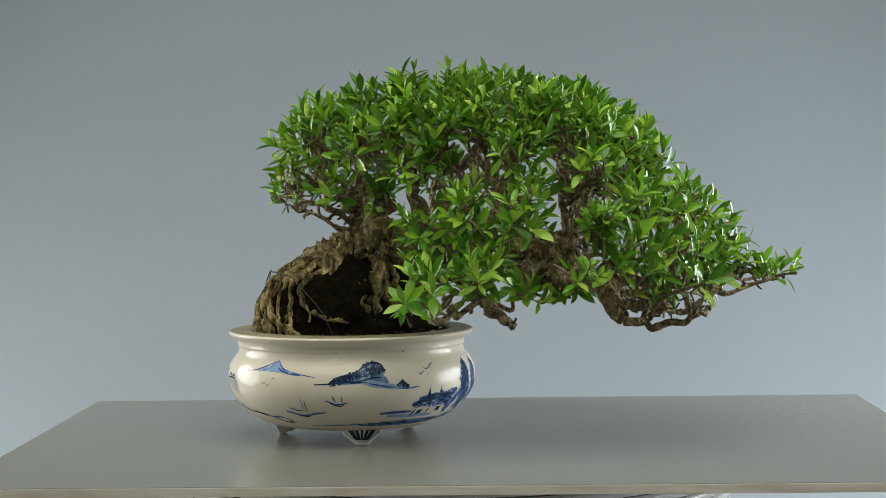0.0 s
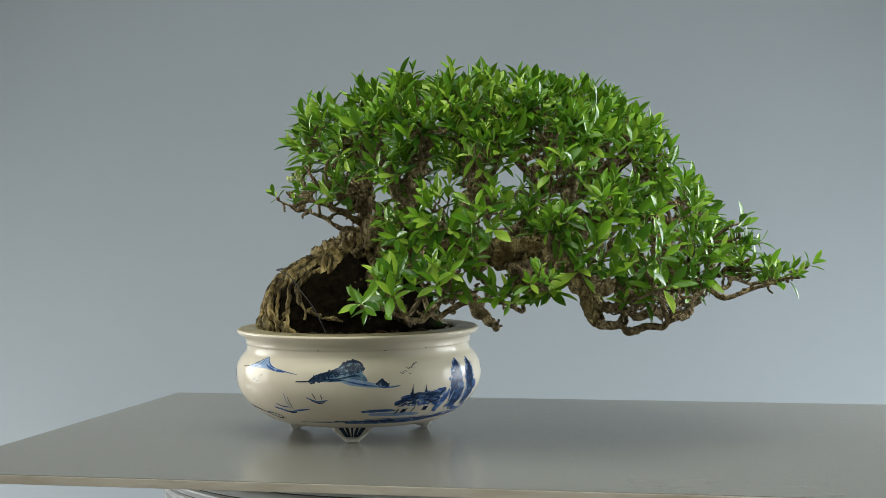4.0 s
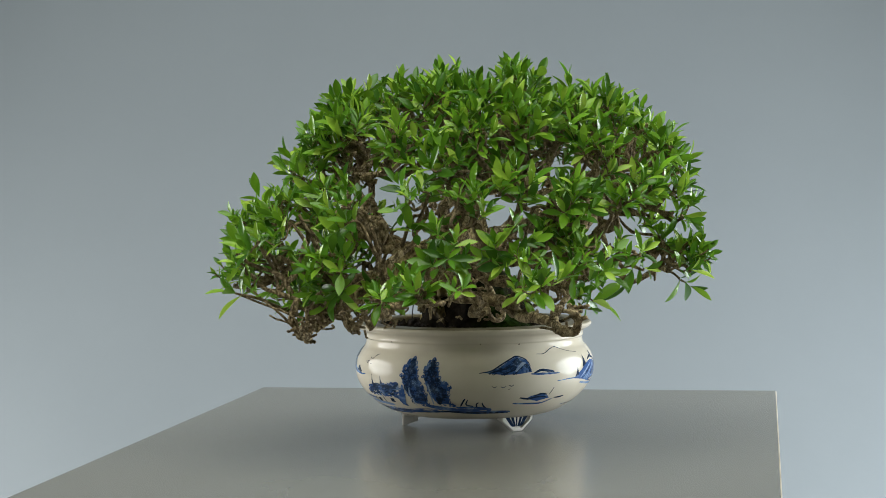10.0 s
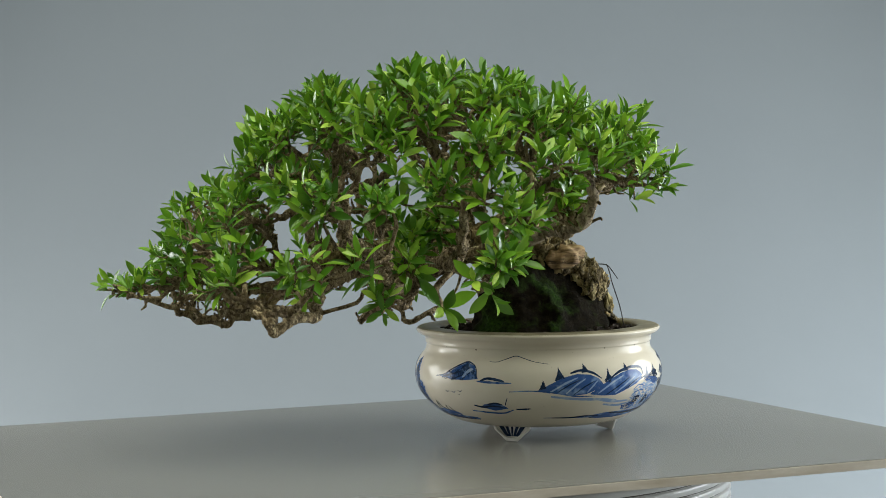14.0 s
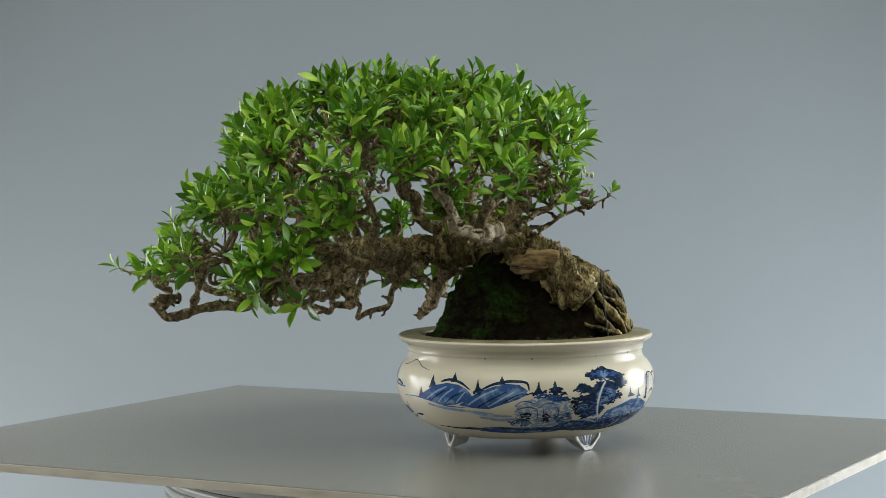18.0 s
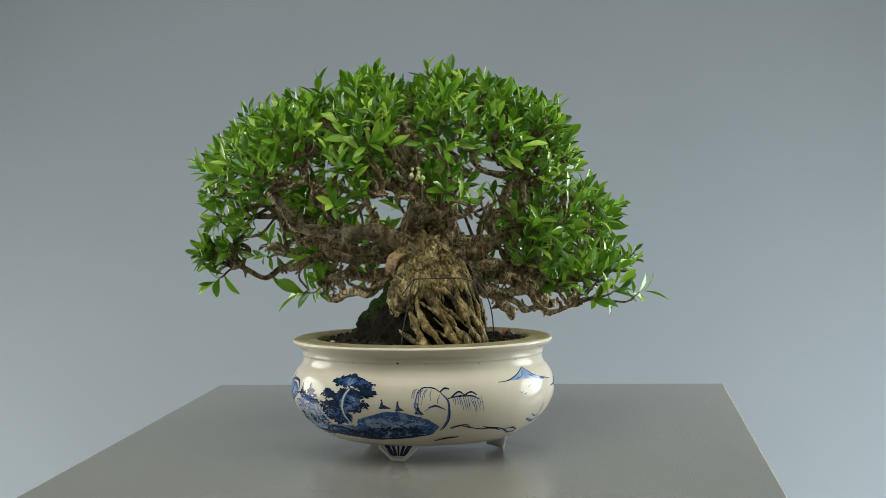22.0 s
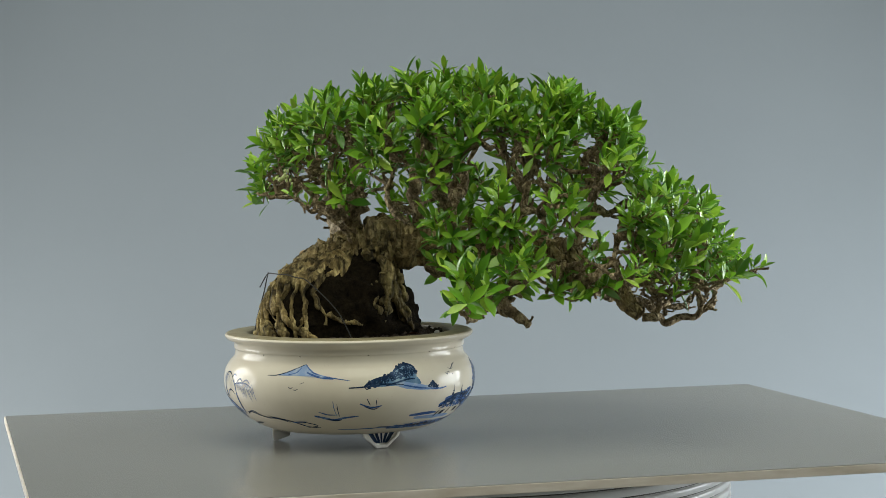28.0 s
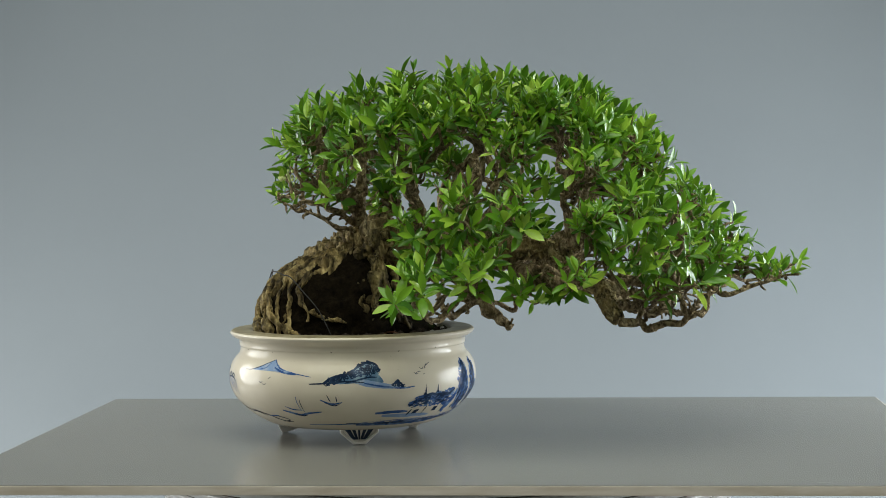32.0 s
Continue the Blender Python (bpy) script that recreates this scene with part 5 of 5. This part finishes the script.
def grow():
    rng = np.random.default_rng(21)
    nodes = np.vstack([c[len(c) // 5:] for c in BOUGHS])
    for n, bough in enumerate(BOUGHS[1:]):
        for k in range(3, len(bough) - 1, 4):
            x = bough[k]
            way = unit(rng.normal(0, 1, 3) + np.array((0, 0, 0.25)))
            twig(x[:3] + way * x[3] * 0.5, x[:3] + way * (x[3] * 0.7 + rng.uniform(0.003, 0.011)), rng.uniform(0.0012, 0.0024), 0.0009, rng, 20000 + 100 * n + k)
    for n, (x, y, z, r) in enumerate(PADS):
        c = np.array((x, y, z))
        out = unit(c - MIDDLE)
        d = np.linalg.norm(nodes[:, :3] - c, axis=1) + 0.6 * np.maximum(0, nodes[:, 2] - z)
        a = nodes[d.argmin()]
        inner = c - out * r * 0.55
        gap = np.linalg.norm(inner - a[:3])
        mid = (a[:3] + inner) / 2 + rng.normal(0, 0.10, 3) * gap + np.array((0, 0, -0.08)) * gap
        r0 = min(a[3] * 0.75, 0.0058)
        p, q = kinked([a[:3], mid, inner], [r0, r0 * 0.7, 0.0022], rng, 0.11)
        part("branch", mesh_of("branch", [tube(p, q, 8, 5, 0.12, 0.0, 100 + n, 0.0, 0.25)], BRANCH), TREE)
        bough = curve_through(np.c_[p, q], 4)
        forks = [inner]
        for k in range(4):
            way = unit(rng.normal(0, 1, 3) + out * 0.9 + np.array((0, 0, 0.2)))
            fork = c + way * r * rng.uniform(0.25, 0.55)
            start = bough[rng.integers(len(bough) // 2, len(bough))]
            twig(start[:3], fork, 0.0022, 0.0013, rng, 3000 + 10 * n + k)
            forks.append(fork)
        for k in range(2):
            start = bough[rng.integers(2, len(bough))]
            twig(start[:3], start[:3] + rng.normal(0, 0.007, 3), 0.0016, 0.0007, rng, 5000 + 10 * n + k)
        for k in range(4):
            goal = nodes[rng.integers(len(nodes))]
            if np.linalg.norm(goal[:3] - c) < 0.085:
                start = bough[rng.integers(len(bough) // 2, len(bough))]
                twig(goal[:3], start[:3], 0.0021, 0.0014, rng, 7000 + 10 * n + k)
        count = int((23 if z > 0.25 else 17) * (r / 0.036) ** 2) + 3
        for k in range(count):
            h = 1 - 2 * (k + 0.5) / count
            t = k * 2.39996 + n
            way = np.array((math.sqrt(1 - h * h) * math.cos(t), math.sqrt(1 - h * h) * math.sin(t), h))
            if (way @ out < 0.05 and way[2] < 0.5) or (way[2] < -0.35 and z < 0.17):
                continue
            tip = c + way * (r - (0.0105 if x < -0.09 else 0.0155)) * rng.uniform(0.72, 1.04)
            thin = noise.noise(Vector(tip) * 24 + Vector((3.1, 1.7, 0.4)))
            if thin > (0.42 if tip[2] > 0.262 else 0.26 if tip[0] < -0.1 else 0.14 if tip[0] > 0.18 else 0.20):
                continue
            axis = unit(way * 0.7 + out * 0.45 + np.array((0, 0, 0.55)) + rng.normal(0, 0.28, 3))
            size = rng.uniform(0.0155, 0.0245)
            shoot(tip, axis, rng, size, 3 if rng.uniform() < 0.65 else 4)
            near = min(forks, key=lambda g: np.linalg.norm(g - tip))
            twig(near, tip, 0.0012, 0.0007, rng, 10000 + 50 * n + k)


def long_shoot(base, axis, length, rng, size):
    """A young shoot that stands out of the crown, with leaf pairs along it."""
    bend = unit(axis + np.array((0, 0, 0.5)))
    end = base + (axis * 0.55 + bend * 0.45) * length
    TWIGS.append(tube([base, base + axis * length * 0.5, end], [0.0010, 0.0008, 0.0005], 5, 4, 0.08))
    for k in range(3):
        shoot(base + (end - base) * (0.25 + 0.3 * k), unit(axis * 0.6 + bend * 0.6), rng, size * (1 - 0.1 * k), 1 if k < 2 else 2)


def held_shoot(tip, axis, rng, size, pairs):
    """A shoot on a thin twig of its own from the nearest bough."""
    nodes = np.vstack(BOUGHS)[:, :3]
    a = nodes[np.linalg.norm(nodes - tip, axis=1).argmin()]
    if np.linalg.norm(a - tip) > 0.003:
        twig(a, tip, 0.0013, 0.0007, rng, 40000 + int(1e5 * abs(tip[0] + tip[1])))
    shoot(tip, axis, rng, size, pairs)


def lone_shoots():
    rng = np.random.default_rng(5)
    for n in range(34):
        x, y, z, r = PADS[rng.integers(len(PADS))]
        c = np.array((x, y, z))
        way = unit(unit(c - MIDDLE) + rng.normal(0, 0.35, 3) + np.array((0, 0, 0.35)))
        long_shoot(c + way * (r - 0.015), way, rng.uniform(0.012, 0.020), rng, rng.uniform(0.016, 0.022))
    for at, axis, size in (((0.150, -0.150, 0.166), (0.2, -0.8, 0.5), 0.029), ((0.135, -0.148, 0.192), (0.0, -0.7, 0.7), 0.028), ((0.178, -0.146, 0.160), (0.5, -0.7, 0.4), 0.028), ((0.070, 0.140, 0.225), (0.3, 0.6, 0.7), 0.034), ((0.100, 0.130, 0.222), (0.6, 0.6, 0.4), 0.032), ((0.165, -0.150, 0.185), (0.3, -0.7, 0.6), 0.032),
                           ((0.190, -0.135, 0.178), (0.6, -0.6, 0.5), 0.031), ((0.070, 0.145, 0.132), (0.1, 0.9, -0.1), 0.031), ((-0.068, 0.112, 0.232), (-0.2, 0.9, 0.3), 0.030), ((0.060, 0.228, 0.165), (0.0, 0.9, 0.2), 0.024), ((0.050, 0.230, 0.176), (-0.4, 0.7, 0.5), 0.024), ((0.080, 0.228, 0.160), (0.4, 0.8, 0.0), 0.024), ((0.064, 0.228, 0.148), (0.1, 0.6, -0.5), 0.026)):
        held_shoot(np.array(at), unit(np.array(axis)), rng, size, 3)
    for at, axis, size in (((0.338, 0.060, 0.158), (0.8, 0.4, 0.4), 0.018), ((0.322, 0.050, 0.154), (0.5, 0.3, 0.8), 0.017), ((0.326, -0.005, 0.150), (0.8, 0.0, 0.55), 0.019), ((0.314, -0.010, 0.150), (0.5, -0.3, 0.8), 0.018), ((0.308, -0.002, 0.149), (0.5, 0.5, 0.6), 0.018), ((0.226, -0.147, 0.150), (0.6, -0.7, 0.3), 0.027), ((0.214, -0.134, 0.151), (0.3, -0.5, 0.8), 0.021), ((0.300, -0.005, 0.148), (0.3, 0.2, 0.9), 0.018), ((0.28, 0.01, 0.15), (0.2, -0.4, 0.8), 0.018),
                           ((-0.154, -0.040, 0.229), (-0.6, -0.1, 0.7), 0.012), ((-0.138, -0.03, 0.222), (-0.3, 0.0, 0.9), 0.011),
                           ((-0.028, -0.14, 0.13), (-0.8, -0.5, 0.1), 0.026), ((-0.015, -0.145, 0.15), (-0.3, -0.6, 0.7), 0.027), ((0.0, -0.13, 0.15), (0.2, -0.5, 0.8), 0.026), ((-0.036, -0.158, 0.138), (-0.4, -0.9, 0.2), 0.025), ((-0.012, -0.160, 0.142), (0.1, -0.9, 0.4), 0.025), ((-0.034, -0.182, 0.137), (-0.2, -0.9, 0.2), 0.024)):
        held_shoot(np.array(at), unit(np.array(axis)), rng, size, 3)


def dead_tangle():
    """Dry brown twigs matted under the outer limbs."""
    rng = np.random.default_rng(14)
    for k in range(45):
        a = np.array((0.200, -0.050, 0.127)) + rng.normal(0, 1, 3) * (0.020, 0.034, 0.006)
        twig(a, a + rng.normal(0, 1, 3) * (0.010, 0.010, 0.006), 0.0011, 0.0007, rng, 30000 + k)
    twig(np.array((0.190, -0.098, 0.128)), np.array((0.226, -0.147, 0.150)), 0.0018, 0.0009, rng, 30500)


grow()
lone_shoots()
dead_tangle()


def binding_wire():
    """Old training wire hooked over the shoulder of the trunk."""
    a = [(-0.1730, 0.0274, 0.1445), (-0.1690, 0.0200, 0.1545), (-0.1666, 0.0165, 0.1578), (-0.1648, 0.0026, 0.1582), (-0.1630, -0.0130, 0.1582), (-0.1575, -0.0212, 0.1580), (-0.1500, -0.0305, 0.1555), (-0.1428, -0.0355, 0.1535), (-0.1288, -0.0445, 0.1392), (-0.1168, -0.0478, 0.1252), (-0.1100, -0.0488, 0.1130), (-0.1035, -0.0490, 0.0990)]
    b = [(-0.1670, 0.0165, 0.1585), (-0.1685, 0.0200, 0.1500), (-0.1705, 0.0212, 0.1400), (-0.1760, 0.0262, 0.1170), (-0.1790, 0.0280, 0.0990)]
    for pts in (a, b):
        part("wire", mesh_of("wire", [tube(pts, [0.00055] * len(pts), 6, 8, 0.03)], WIRE), TREE, "thin grey training wire")


def flower_buds():
    rng = np.random.default_rng(8)
    for _ in range(13):
        at = Vector((-0.150, 0.014, 0.250)) + Vector(rng.normal(0, 0.0036, 3))
        bm = bmesh.new()
        bmesh.ops.create_icosphere(bm, subdivisions=2, radius=0.0015 * rng.uniform(0.8, 1.3))
        for q in bm.verts:
            q.co.z *= 1.3
            q.co += at
        me = bpy.data.meshes.new("flower_bud")
        bm.to_mesh(me)
        bm.free()
        me.materials.append(BUD)
        me.shade_smooth()
        part("flower_bud", me, TREE, "tiny cream flower bud")


LOOSE = []


def pebbles():
    rng = np.random.default_rng(4)
    for x, y, s in ((-0.020, 0.062, 0.0034), (-0.035, 0.074, 0.0026), (-0.005, 0.03, 0.0024), (-0.115, 0.095, 0.0022), (-0.012, -0.012, 0.0026)):
        bm = bmesh.new()
        bmesh.ops.create_icosphere(bm, subdivisions=2, radius=s)
        for q in bm.verts:
            q.co *= rng.uniform(0.85, 1.1)
            q.co.z *= 0.8
        me = bpy.data.meshes.new("pebble")
        bm.to_mesh(me)
        bm.free()
        me.materials.append(PEBBLE)
        me.shade_smooth()
        ob = tagged(new("pebble", me), "small pale rounded pebble on the dark soil", "pebble", "pebbles on the soil")
        ob.matrix_basis = Matrix.Translation((x, y, 0.0995))
        LOOSE.append(ob)


def fallen_leaf():
    """A curled dry leaf on the soil by the rim."""
    v = LEAF_V.copy()
    v[:, 2] += 0.5 * v[:, 0] ** 2 + 0.10 * np.sin(3 * v[:, 1])
    ob = new("fallen_leaf", mesh_of("fallen_leaf", [(v * 0.018, LEAF_F)], DRY))
    ob.matrix_basis = pose(*FALLEN, 0, 8, 70)
    LOOSE.append(tagged(ob, "curled dry reddish-brown leaf on the soil", "leaf"))


binding_wire()
flower_buds()
pebbles()
fallen_leaf()
tagged(part("twig_tangle", mesh_of("twig_tangle", TWIGS, TWIG), TREE, "fine tangled brown twigs"), kind="stuff")


def leaf_objects():
    far = sorted(range(len(LEAVES)), key=lambda i: -np.linalg.norm((LEAVES[i][0] - MIDDLE) * (1, 1, 1.3)))
    single = set(far[0:900:3])
    one = mesh_of("leaf", [(LEAF_V, LEAF_F)], LEAF)
    rest = []
    for i, (at, m) in enumerate(LEAVES):
        if i in single:
            w = Matrix(m.tolist()).to_4x4()
            w.translation = at
            part("leaf", one, TREE, place=w)
        else:
            rest.append((LEAF_V @ m.T + at, LEAF_F))
    tagged(part("foliage", mesh_of("foliage", rest, LEAF), TREE, "glossy oval green leaves in whorls"), kind="stuff")


leaf_objects()


# ================= the turning =================
TURN = [(0.0, 0.0), (2.2, 0.0), (2.5, -0.57), (3.0, -3.61), (3.5, -7.85), (4.5, -18.0), (5.5, -30.87), (6.0, -37.88), (6.5, -44.36), (7.0, -50.51), (7.5, -57.39), (8.0, -64.61), (8.5, -72.55), (9.0, -80.86),
        (9.5, -89.63), (10.0, -98.05), (11.0, -114.2), (12.0, -129.59), (13.0, -142.57), (14.0, -154.93), (14.5, -160.95), (15.5, -172.9), (16.5, -185.31), (17.0, -192.26), (18.0, -207.65),
        (19.0, -224.64), (20.0, -242.15), (20.5, -250.52), (21.0, -258.43), (22.0, -273.3), (23.0, -287.39), (24.0, -300.24), (25.0, -312.06), (25.5, -317.69), (26.5, -328.2), (27.5, -338.34), (28.0, -343.53)]
TURN += [(28.5, -348.56), (29.0, -353.13), (29.5, -356.59), (30.0, -359.1), (30.5, -361.06), (31.0, -362.18), (31.5, -362.76), (32.0, -362.92)]


def motions():
    """Board, pot, soil, tree and what lies on the soil turn together about the drum's upright axis."""
    for ob in (TURNTABLE, POT_THING, SOIL_THING, TREE, *LOOSE):
        rest = ob.matrix_basis.copy()
        walk(ob, [(t, pose(0, 0, 0, 0, 0, a) @ rest) for t, a in TURN])


motions()
